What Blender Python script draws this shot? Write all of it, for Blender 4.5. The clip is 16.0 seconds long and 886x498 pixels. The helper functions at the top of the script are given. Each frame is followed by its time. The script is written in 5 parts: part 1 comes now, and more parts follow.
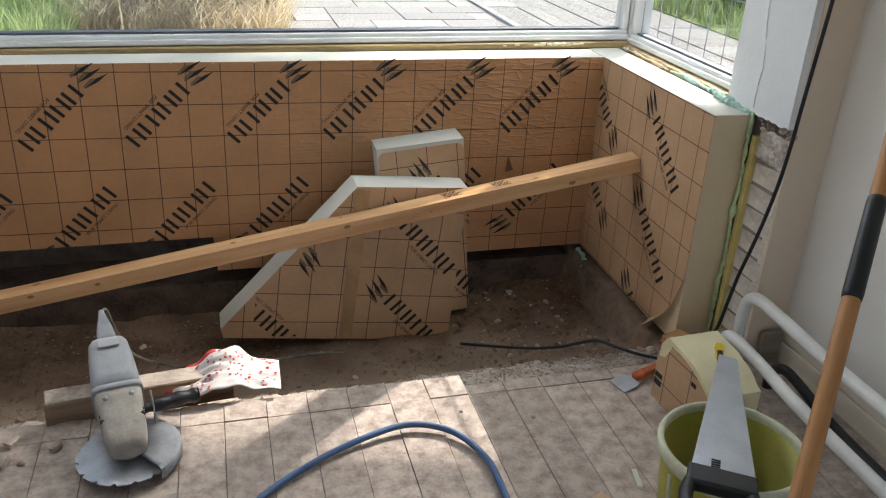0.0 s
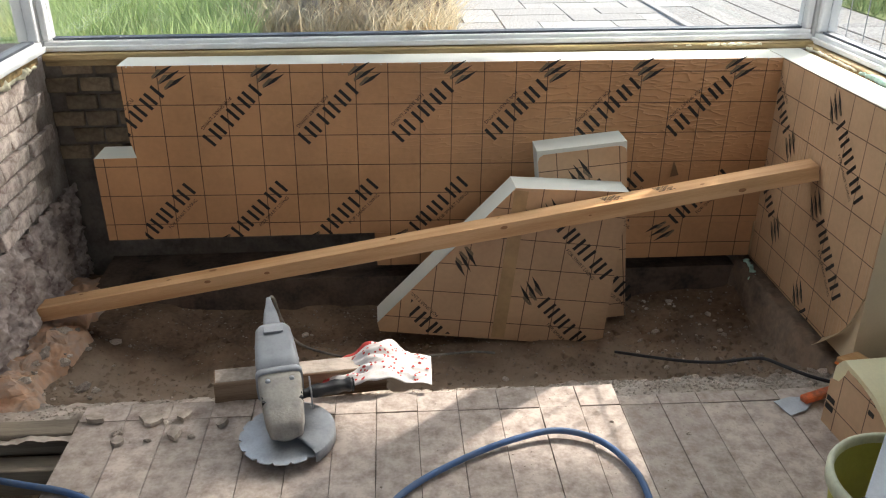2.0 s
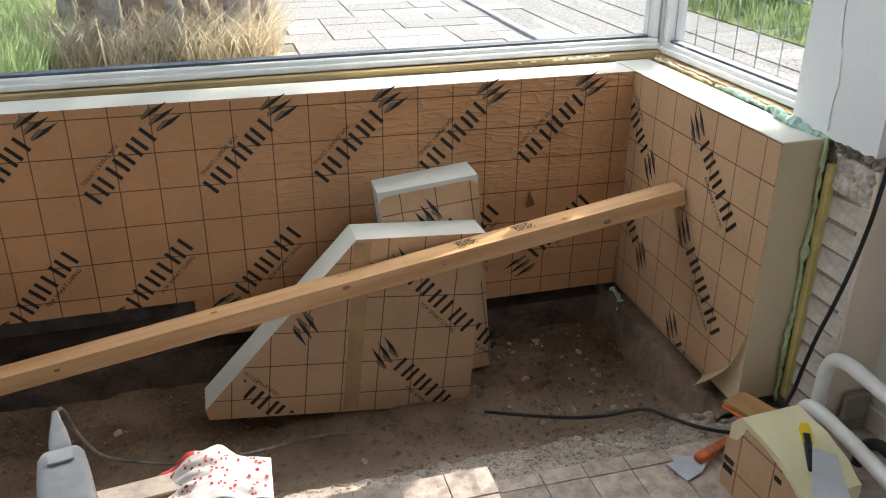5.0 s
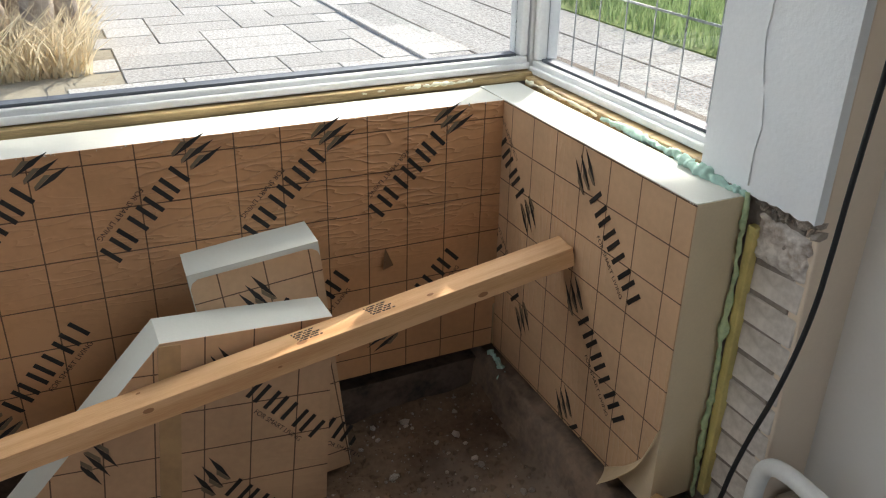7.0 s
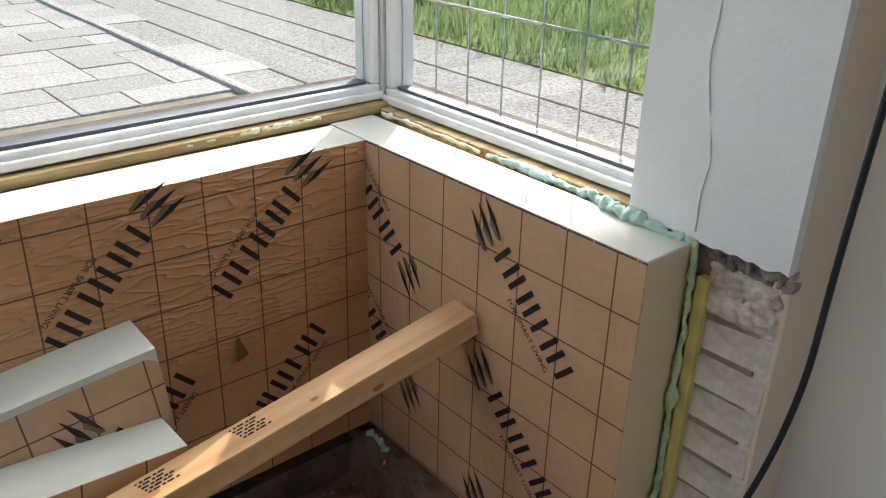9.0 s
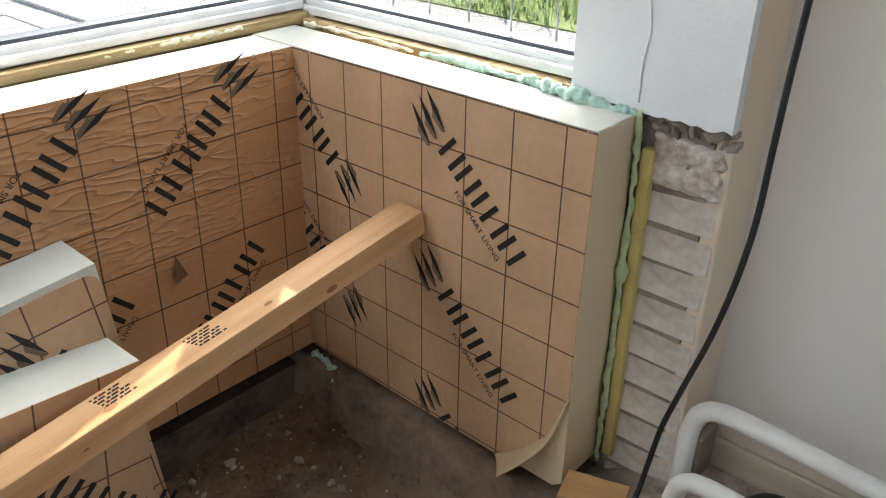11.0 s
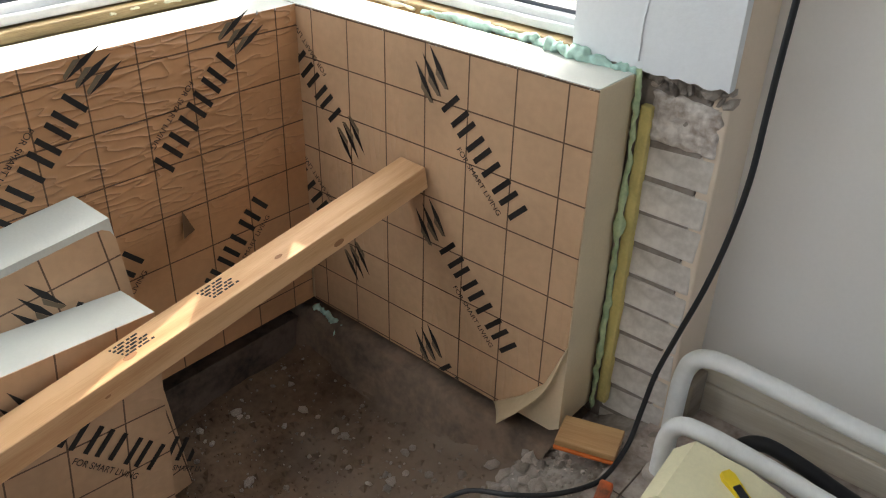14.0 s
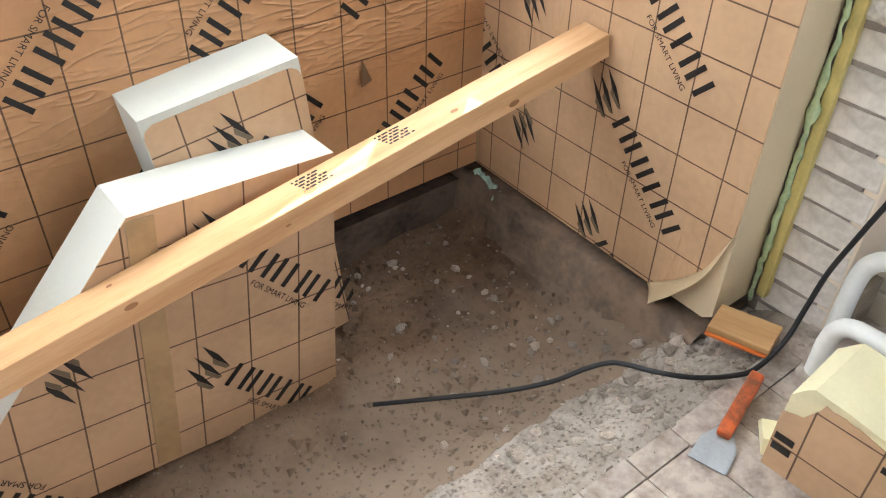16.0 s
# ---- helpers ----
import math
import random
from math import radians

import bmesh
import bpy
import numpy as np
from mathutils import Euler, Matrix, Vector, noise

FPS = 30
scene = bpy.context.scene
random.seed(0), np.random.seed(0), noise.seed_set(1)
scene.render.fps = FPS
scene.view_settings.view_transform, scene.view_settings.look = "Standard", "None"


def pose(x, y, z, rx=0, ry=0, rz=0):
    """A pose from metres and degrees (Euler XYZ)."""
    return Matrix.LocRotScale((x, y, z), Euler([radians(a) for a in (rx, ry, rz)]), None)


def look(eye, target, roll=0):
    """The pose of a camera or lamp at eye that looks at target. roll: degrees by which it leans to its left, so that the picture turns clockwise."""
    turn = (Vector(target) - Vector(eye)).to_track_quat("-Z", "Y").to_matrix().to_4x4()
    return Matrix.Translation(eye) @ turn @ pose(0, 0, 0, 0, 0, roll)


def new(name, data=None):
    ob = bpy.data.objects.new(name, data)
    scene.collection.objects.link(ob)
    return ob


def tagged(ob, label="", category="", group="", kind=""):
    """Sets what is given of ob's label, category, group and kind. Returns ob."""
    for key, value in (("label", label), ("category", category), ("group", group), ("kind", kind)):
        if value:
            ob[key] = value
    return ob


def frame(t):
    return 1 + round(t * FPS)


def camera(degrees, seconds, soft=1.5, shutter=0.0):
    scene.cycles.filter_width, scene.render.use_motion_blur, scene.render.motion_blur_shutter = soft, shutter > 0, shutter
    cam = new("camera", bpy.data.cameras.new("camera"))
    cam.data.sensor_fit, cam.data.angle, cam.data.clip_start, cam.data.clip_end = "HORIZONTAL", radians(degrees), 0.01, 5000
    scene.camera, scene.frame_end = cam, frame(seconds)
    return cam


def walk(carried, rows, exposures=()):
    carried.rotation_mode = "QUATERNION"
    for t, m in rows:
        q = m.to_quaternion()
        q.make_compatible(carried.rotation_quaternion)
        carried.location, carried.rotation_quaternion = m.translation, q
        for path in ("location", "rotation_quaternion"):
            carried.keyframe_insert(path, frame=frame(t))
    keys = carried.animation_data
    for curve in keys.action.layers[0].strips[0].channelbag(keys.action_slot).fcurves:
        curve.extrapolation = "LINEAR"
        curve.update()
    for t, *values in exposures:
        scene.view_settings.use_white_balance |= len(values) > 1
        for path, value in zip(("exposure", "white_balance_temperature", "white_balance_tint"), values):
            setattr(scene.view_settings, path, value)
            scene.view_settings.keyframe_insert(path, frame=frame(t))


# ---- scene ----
cam = camera(56.5, 16.0, 1.1)
PATH = [
    (0, (-1.269, -2.572, 1.343), (-0.776, -0.837, 0.479), 2.6),
    (0.5, (-1.268, -2.571, 1.342), (-0.911, -0.807, 0.47), 1.1),
    (1, (-1.271, -2.575, 1.342), (-1.205, -0.779, 0.464), -1.3),
    (1.5, (-1.267, -2.568, 1.339), (-1.217, -0.77, 0.465), -1.2),
    (2, (-1.26, -2.564, 1.337), (-1.144, -0.765, 0.47), -0.2),
    (2.5, (-1.263, -2.563, 1.336), (-1.002, -0.776, 0.477), 1.4),
    (3, (-1.262, -2.561, 1.335), (-0.934, -0.779, 0.488), 1.2),
    (3.5, (-1.254, -2.548, 1.328), (-0.896, -0.768, 0.489), 0.2),
    (6, (-1.066, -1.917, 1.322), (-0.488, -0.224, 0.428), 0.5),
    (6.5, (-1.0, -1.839, 1.331), (-0.357, -0.175, 0.426), 0.8),
    (7, (-0.969, -1.708, 1.313), (-0.202, -0.091, 0.419), 0.8),
    (7.5, (-0.937, -1.542, 1.322), (0.087, -0.066, 0.443), 0.9),
    (8, (-0.906, -1.431, 1.311), (0.19, -0.005, 0.436), 1.2),
    (10.5, (-0.981, -1.265, 1.195), (0.324, -0.059, 0.277), 0.8),
    (11, (-1.008, -1.286, 1.166), (0.313, -0.125, 0.213), 0.8),
    (11.5, (-1.027, -1.301, 1.157), (0.306, -0.179, 0.175), 1.1),
    (12, (-1.031, -1.308, 1.162), (0.31, -0.218, 0.156), 1.1),
    (12.5, (-1.031, -1.305, 1.166), (0.313, -0.221, 0.157), 1.3),
    (13, (-1.045, -1.292, 1.183), (0.288, -0.221, 0.146), 1.1),
    (13.5, (-1.054, -1.287, 1.185), (0.27, -0.21, 0.141), 1.0),
    (14, (-1.064, -1.287, 1.181), (0.247, -0.191, 0.142), 1.4),
    (14.5, (-1.082, -1.284, 1.183), (0.178, -0.137, 0.137), 1.8),
    (15, (-1.117, -1.278, 1.149), (0.013, -0.066, 0.028), 1.2),
    (15.5, (-1.116, -1.28, 1.143), (-0.124, -0.069, -0.102), 1.0),
    (16, (-1.119, -1.274, 1.149), (-0.155, -0.065, -0.119), 1.0),
]
EXPOSURES = [(0, 0.50), (1.5, 0.55), (3.7, 0.56), (6, 0.58), (7, 0.42), (8, 0.28), (10.5, 0.58), (11.5, 1.10), (12.0, 1.15), (13.0, 0.95), (14.0, 0.78), (14.6, 0.8), (15.0, 1.68), (16, 1.87)]
walk(cam, [(t, look(eye, target, roll)) for t, eye, target, roll in PATH], EXPOSURES)

# ---- light ----
SUN_ELEV, SUN_AZ = 37.0, 50.0          # azimuth: degrees from +y towards +x
world = bpy.data.worlds.new("sky_world")
scene.world = world
world.use_nodes = True
wn = world.node_tree
sky = wn.nodes.new("ShaderNodeTexSky")
sky.sky_type = "NISHITA"
sky.sun_disc = False
sky.sun_elevation = radians(SUN_ELEV)
sky.sun_rotation = radians(SUN_AZ)
wn.links.new(sky.outputs[0], wn.nodes["Background"].inputs[0])
wn.nodes["Background"].inputs[1].default_value = 0.15
sun = new("sun", bpy.data.lights.new("sun", "SUN"))
sun.data.energy, sun.data.angle, sun.data.color = 5.0, radians(0.6), (1.0, 0.94, 0.84)
el, az = radians(SUN_ELEV), radians(SUN_AZ)
sun_dir = Vector((math.cos(el) * math.sin(az), math.cos(el) * math.cos(az), math.sin(el)))
sun.matrix_world = look(sun_dir * 20, (0, 0, 0))


def area(name, eye, target, w, h, power, color):
    ob = new(name, bpy.data.lights.new(name, "AREA"))
    ob.data.shape, ob.data.size, ob.data.size_y = "RECTANGLE", w, h
    ob.data.energy, ob.data.color = power, color
    ob.matrix_world = look(eye, target)
    return ob


# daylight in the bay's windows; the last is an added fill lamp behind the camera
area("window_daylight", (-1.1, 0.30, 1.74), (-1.1, -1.2, 0.9), 2.3, 0.55, 9, (0.88, 0.95, 1.0))
area("side_daylight", (0.32, -0.2, 1.76), (-0.9, -0.4, 0.9), 0.6, 0.5, 4, (0.88, 0.95, 1.0))
area("left_daylight", (-2.52, -0.35, 1.74), (-0.9, -0.5, 0.8), 0.9, 0.5, 2, (0.88, 0.95, 1.0))
area("rear_daylight", (-1.3, -5.3, 1.6), (-1.2, -1.0, 0.6), 2.4, 1.6, 5, (0.86, 0.94, 1.05))


# ---- materials ----
def mat(name, base, rough=0.6, metal=0.0, vary=0.15, scale=8.0, fine=90.0, bump=0.1, dark=None, spec=0.4, island=False, coat=0.0):
    """Base colour with stains at one scale and grain at another, and fine relief."""
    m = bpy.data.materials.new(name)
    m.use_nodes = True
    nt = m.node_tree
    b = nt.nodes["Principled BSDF"]
    b.inputs["Roughness"].default_value = rough
    b.inputs["Metallic"].default_value = metal
    b.inputs["Specular IOR Level"].default_value = spec
    b.inputs["Coat Weight"].default_value = coat
    tc = nt.nodes.new("ShaderNodeTexCoord")
    big = nt.nodes.new("ShaderNodeTexNoise")
    big.inputs["Scale"].default_value, big.inputs["Detail"].default_value = scale, 5
    small = nt.nodes.new("ShaderNodeTexNoise")
    small.inputs["Scale"].default_value, small.inputs["Detail"].default_value = fine, 4
    for n in (big, small):
        nt.links.new(tc.outputs["Object"], n.inputs["Vector"])
    ramp = nt.nodes.new("ShaderNodeValToRGB")
    d = dark or tuple(c * (1 - 2.2 * vary) for c in base)
    ramp.color_ramp.elements[0].color, ramp.color_ramp.elements[0].position = (*d, 1), 0.34
    ramp.color_ramp.elements[1].color, ramp.color_ramp.elements[1].position = (*base, 1), 0.6
    add = nt.nodes.new("ShaderNodeMath")
    add.operation = "MULTIPLY_ADD"
    add.inputs[1].default_value = 0.3
    nt.links.new(small.outputs["Fac"], add.inputs[0])
    mul = nt.nodes.new("ShaderNodeMath")
    mul.operation = "MULTIPLY"
    mul.inputs[1].default_value = 0.7
    nt.links.new(big.outputs["Fac"], mul.inputs[0])
    nt.links.new(mul.outputs[0], add.inputs[2])
    nt.links.new(add.outputs[0], ramp.inputs["Fac"])
    col = ramp.outputs["Color"]
    if island:
        info = nt.nodes.new("ShaderNodeObjectInfo")
        hsv = nt.nodes.new("ShaderNodeHueSaturation")
        mr = nt.nodes.new("ShaderNodeMapRange")
        mr.inputs["To Min"].default_value, mr.inputs["To Max"].default_value = 1 - island, 1 + island
        nt.links.new(info.outputs["Random"], mr.inputs["Value"])
        nt.links.new(mr.outputs[0], hsv.inputs["Value"])
        nt.links.new(col, hsv.inputs["Color"])
        col = hsv.outputs["Color"]
    nt.links.new(col, b.inputs["Base Color"])
    if bump:
        bp = nt.nodes.new("ShaderNodeBump")
        bp.inputs["Strength"].default_value, bp.inputs["Distance"].default_value = min(1, bump * 3), 0.004
        nt.links.new(add.outputs[0], bp.inputs["Height"])
        nt.links.new(bp.outputs[0], b.inputs["Normal"])
    return m


def kraft(name, u0, v0, base=(0.60, 0.378, 0.222), wrinkle=0.5, stretch=(3.0, 1.0, 15.0), pitch=0.1, slant=0.0, gather=None):
    """Tan foil facing with a printed grid, lines in the local x and z, and faint creases. slant: rise of the print along x."""
    m = mat(name, base, 0.36, 0.0, 0.09, 5, 60, 0.0, spec=0.5)
    nt = m.node_tree
    b = nt.nodes["Principled BSDF"]
    col = b.inputs["Base Color"].links[0].from_socket
    tc = nt.nodes.new("ShaderNodeTexCoord")
    sep = nt.nodes.new("ShaderNodeSeparateXYZ")
    nt.links.new(tc.outputs["Object"], sep.inputs[0])
    masks = []
    for k, (axis, off) in enumerate(((0, u0), (2, v0))):
        a = nt.nodes.new("ShaderNodeMath"); a.operation = "ADD"; a.inputs[1].default_value = pitch * 500.5 - off
        turn = nt.nodes.new("ShaderNodeMath"); turn.operation = "MULTIPLY_ADD"
        turn.inputs[1].default_value = slant if axis == 0 else -slant
        nt.links.new(sep.outputs[2 - axis], turn.inputs[0]); nt.links.new(sep.outputs[axis], turn.inputs[2])
        nt.links.new(turn.outputs[0], a.inputs[0])
        w = nt.nodes.new("ShaderNodeMath"); w.operation = "MODULO"; w.inputs[1].default_value = pitch
        nt.links.new(a.outputs[0], w.inputs[0])
        d = nt.nodes.new("ShaderNodeMath"); d.operation = "SUBTRACT"; d.inputs[1].default_value = pitch / 2
        nt.links.new(w.outputs[0], d.inputs[0])
        e = nt.nodes.new("ShaderNodeMath"); e.operation = "ABSOLUTE"
        nt.links.new(d.outputs[0], e.inputs[0])
        f = nt.nodes.new("ShaderNodeMath"); f.operation = "LESS_THAN"; f.inputs[1].default_value = 0.0015
        nt.links.new(e.outputs[0], f.inputs[0])
        masks.append(f.outputs[0])
    mx = nt.nodes.new("ShaderNodeMath"); mx.operation = "MAXIMUM"
    nt.links.new(masks[0], mx.inputs[0]); nt.links.new(masks[1], mx.inputs[1])
    ink = nt.nodes.new("ShaderNodeMath"); ink.operation = "MULTIPLY"; ink.inputs[1].default_value = 0.86
    nt.links.new(mx.outputs[0], ink.inputs[0])
    mix = nt.nodes.new("ShaderNodeMix"); mix.data_type = "RGBA"
    mix.inputs["B"].default_value = (0.06, 0.025, 0.01, 1)
    nt.links.new(ink.outputs[0], mix.inputs["Factor"]); nt.links.new(col, mix.inputs["A"])
    nt.links.new(mix.outputs["Result"], b.inputs["Base Color"])
    # creases: stretched noise, thin ridges along the sheet
    mp = nt.nodes.new("ShaderNodeMapping")
    mp.inputs["Scale"].default_value = stretch
    mp.inputs["Rotation"].default_value = (0, 0.12, 0)
    nt.links.new(tc.outputs["Object"], mp.inputs["Vector"])
    nz = nt.nodes.new("ShaderNodeTexNoise")
    nz.inputs["Scale"].default_value, nz.inputs["Detail"].default_value = 2.6, 1.0
    nt.links.new(mp.outputs[0], nz.inputs["Vector"])
    fold = nt.nodes.new("ShaderNodeMath"); fold.operation = "MULTIPLY_ADD"
    fold.inputs[1].default_value, fold.inputs[2].default_value = 2.0, -1.0
    nt.links.new(nz.outputs["Fac"], fold.inputs[0])
    mag = nt.nodes.new("ShaderNodeMath"); mag.operation = "ABSOLUTE"
    nt.links.new(fold.outputs[0], mag.inputs[0])
    inv = nt.nodes.new("ShaderNodeMath"); inv.operation = "SUBTRACT"; inv.inputs[0].default_value = 1.0
    nt.links.new(mag.outputs[0], inv.inputs[1])
    ridge = nt.nodes.new("ShaderNodeMath"); ridge.operation = "POWER"; ridge.inputs[1].default_value = 14.0
    nt.links.new(inv.outputs[0], ridge.inputs[0])
    patch = nt.nodes.new("ShaderNodeTexNoise")
    patch.inputs["Scale"].default_value = 2.4
    nt.links.new(tc.outputs["Object"], patch.inputs["Vector"])
    where = nt.nodes.new("ShaderNodeMapRange")
    where.inputs["From Min"].default_value, where.inputs["From Max"].default_value = (0.30, 0.48) if gather else (0.45, 0.62)
    nt.links.new(patch.outputs["Fac"], where.inputs["Value"])
    zone = where.outputs[0]
    for axis, lo, hi in gather or ():
        mr = nt.nodes.new("ShaderNodeMapRange")
        mr.inputs["From Min"].default_value, mr.inputs["From Max"].default_value = lo, hi
        mr.inputs["To Min"].default_value = 0.12
        nt.links.new(sep.outputs[axis], mr.inputs["Value"])
        both = nt.nodes.new("ShaderNodeMath"); both.operation = "MULTIPLY"
        nt.links.new(zone, both.inputs[0]); nt.links.new(mr.outputs[0], both.inputs[1])
        zone = both.outputs[0]
    lift = nt.nodes.new("ShaderNodeMath"); lift.operation = "MULTIPLY"
    nt.links.new(ridge.outputs[0], lift.inputs[0]); nt.links.new(zone, lift.inputs[1])
    bp = nt.nodes.new("ShaderNodeBump")
    bp.inputs["Strength"].default_value, bp.inputs["Distance"].default_value = wrinkle, 0.006
    nt.links.new(lift.outputs[0], bp.inputs["Height"])
    nt.links.new(bp.outputs[0], b.inputs["Normal"])
    return m


def wood_mat(name, base, dark, along="X", scale=1.0, rough=0.55):
    m = mat(name, base, rough, 0, 0.2, 4, 60, 0.05, dark=dark)
    nt = m.node_tree
    tc = [n for n in nt.nodes if n.type == "TEX_COORD"][0]
    mp = nt.nodes.new("ShaderNodeMapping")
    st = {"X": (0.5, 9, 9), "Y": (9, 0.5, 9), "Z": (9, 9, 0.5)}[along]
    mp.inputs["Scale"].default_value = tuple(v * scale for v in st)
    nt.links.new(tc.outputs["Object"], mp.inputs["Vector"])
    for n in nt.nodes:
        if n.type == "TEX_NOISE":
            nt.links.new(mp.outputs[0], n.inputs["Vector"])
    return m


def plain(name, base, rough=0.5, metal=0.0, spec=0.4):
    return mat(name, base, rough, metal, 0.06, 12, 120, 0.02, spec=spec)


M_FOAM = mat("foam_core", (0.76, 0.61, 0.41), 0.85, 0, 0.04, 6, 160, 0.08)
M_CREAM = mat("cream_foam", (0.82, 0.74, 0.48), 0.85, 0, 0.05, 8, 160, 0.12)
# cooler foam tone: sky light on the boards' tops put into the colour
M_FOAMSKY = mat("foam_sky_tone", (0.64, 0.64, 0.58), 0.85, 0, 0.03, 6, 160, 0.08)
M_INK = plain("printed_ink", (0.022, 0.018, 0.016), 0.5)
M_INKGREY = plain("printed_grey", (0.20, 0.145, 0.09), 0.5)
M_BEAM = wood_mat("spruce", (0.73, 0.45, 0.235), (0.55, 0.28, 0.12), "X", 1.0, 0.42)
M_OLDWOOD = wood_mat("dusty_wood", (0.30, 0.25, 0.19), (0.14, 0.10, 0.07), "X")
M_SILLWOOD = wood_mat("sill_ply", (0.50, 0.36, 0.17), (0.20, 0.13, 0.06), "X", 1.5)
M_SOIL = mat("soil", (0.215, 0.135, 0.083), 0.95, 0, 0.2, 6, 70, 0.9, dark=(0.085, 0.05, 0.031))
# soil turns paler towards the room, by a noise-edged mask along y
nt = M_SOIL.node_tree
pb = nt.nodes["Principled BSDF"]
soil_tone = pb.inputs["Base Color"].links[0].from_socket
tc = nt.nodes.new("ShaderNodeTexCoord")
sep = nt.nodes.new("ShaderNodeSeparateXYZ")
nt.links.new(tc.outputs["Object"], sep.inputs[0])
nz = nt.nodes.new("ShaderNodeTexNoise")
nz.inputs["Scale"].default_value, nz.inputs["Detail"].default_value = 7.0, 6.0
nt.links.new(tc.outputs["Object"], nz.inputs["Vector"])
off = nt.nodes.new("ShaderNodeMath"); off.operation = "MULTIPLY_ADD"; off.inputs[1].default_value = 0.45
nt.links.new(nz.outputs["Fac"], off.inputs[0]); nt.links.new(sep.outputs[1], off.inputs[2])
paler = nt.nodes.new("ShaderNodeMapRange")
for key, val in (("From Min", 0.02), ("From Max", -0.22), ("To Min", 0.0), ("To Max", 0.85)):
    paler.inputs[key].default_value = val
nt.links.new(off.outputs[0], paler.inputs["Value"])
blend = nt.nodes.new("ShaderNodeMix"); blend.data_type = "RGBA"
blend.inputs["B"].default_value = (0.275, 0.207, 0.153, 1)
nt.links.new(paler.outputs[0], blend.inputs["Factor"]); nt.links.new(soil_tone, blend.inputs["A"])
nt.links.new(blend.outputs["Result"], pb.inputs["Base Color"])
M_RUBBLE = mat("rubble_stone", (0.54, 0.45, 0.38), 0.95, 0, 0.2, 14, 90, 0.4, island=0.35)
M_CONC = mat("broken_mortar", (0.52, 0.435, 0.37), 0.95, 0, 0.22, 9, 70, 0.5, dark=(0.22, 0.18, 0.145))
M_FLOOR = mat("dusty_floor", (0.49, 0.41, 0.36), 0.8, 0, 0.16, 26, 110, 0.15, dark=(0.26, 0.20, 0.165), island=0.13)
M_GAP = plain("floor_joint", (0.11, 0.085, 0.068), 0.95)
M_BRICKP = mat("limewashed_brick", (0.82, 0.75, 0.68), 0.95, 0, 0.18, 11, 70, 0.5, dark=(0.50, 0.43, 0.37), island=0.04)
M_BRICKW = mat("washed_brick", (0.74, 0.64, 0.57), 0.95, 0, 0.22, 32, 110, 0.9, dark=(0.29, 0.205, 0.165), island=0.18)
M_BRICK = mat("dusty_brick", (0.29, 0.22, 0.145), 0.95, 0, 0.2, 16, 80, 0.5, dark=(0.13, 0.088, 0.058), island=0.25)
M_MORTARP = mat("pier_mortar", (0.38, 0.32, 0.28), 0.95, 0, 0.15, 14, 90, 0.5, dark=(0.22, 0.18, 0.15))
M_DARKBASE = mat("dark_foundation", (0.16, 0.11, 0.08), 0.95, 0, 0.25, 9, 70, 0.5, dark=(0.04, 0.03, 0.025))
M_DIRTLEDGE = mat("dirty_mortar", (0.27, 0.185, 0.13), 0.95, 0, 0.25, 12, 70, 0.6, dark=(0.12, 0.09, 0.07))
M_MORTAR = mat("mortar", (0.20, 0.165, 0.135), 0.95, 0, 0.25, 12, 90, 0.5, dark=(0.10, 0.08, 0.065))
M_PLINTH = mat("cement_render", (0.60, 0.51, 0.46), 0.95, 0, 0.25, 13, 60, 1.0, dark=(0.15, 0.10, 0.09))
M_PLASTER = mat("white_plaster", (0.80, 0.80, 0.80), 0.8, 0, 0.03, 5, 120, 0.25)
# same wall paint, with the warm shade of the returns put into its colour
M_SHADEWALL = mat("shaded_wall_paint", (0.76, 0.62, 0.48), 0.7, 0, 0.03, 3, 120, 0.05)
M_WALL = mat("pale_wall_paint", (0.85, 0.80, 0.75), 0.7, 0, 0.02, 3, 120, 0.05)
M_PVC = plain("white_frame", (0.80, 0.80, 0.80), 0.35)
M_GREYPVC = plain("grey_gasket", (0.10, 0.11, 0.13), 0.5)
M_PIPE = mat("white_pipe_paint", (0.82, 0.80, 0.76), 0.35, 0, 0.05, 20, 120, 0.03)
M_BLACK = plain("black_rubber", (0.018, 0.018, 0.02), 0.45)
M_HOSE = mat("blue_hose", (0.055, 0.12, 0.27), 0.5, 0, 0.1, 14, 90, 0.05, dark=(0.10, 0.14, 0.21))
M_FOAMGREEN = mat("mint_expanding_foam", (0.50, 0.70, 0.60), 0.8, 0, 0.12, 30, 140, 0.3)
M_FOAMYEL = mat("yellow_foam_strip", (0.72, 0.58, 0.22), 0.85, 0, 0.1, 20, 140, 0.2)
M_GREYTOOL = mat("dusty_tool_casing", (0.36, 0.37, 0.39), 0.6, 0, 0.1, 22, 120, 0.1)
M_TOOLDUST = mat("dust_caked_metal", (0.46, 0.42, 0.37), 0.8, 0.1, 0.15, 22, 120, 0.2)
M_STEEL = mat("worn_steel", (0.42, 0.44, 0.47), 0.45, 0.55, 0.12, 25, 160, 0.05)
M_RED = mat("chipped_orange_paint", (0.62, 0.12, 0.03), 0.5, 0, 0.25, 40, 120, 0.1, dark=(0.16, 0.06, 0.03))
M_BUCKET = mat("lime_plastic", (0.43, 0.40, 0.06), 0.45, 0, 0.08, 10, 100, 0.05)
M_BUCKETRIM = mat("dusty_lime_rim", (0.66, 0.66, 0.48), 0.6, 0, 0.12, 18, 100, 0.05)
M_STICK = wood_mat("handle_wood", (0.52, 0.24, 0.10), (0.38, 0.15, 0.055), "Z")
M_CLOTH = mat("white_cloth", (0.68, 0.63, 0.61), 0.9, 0, 0.05, 20, 200, 0.1)
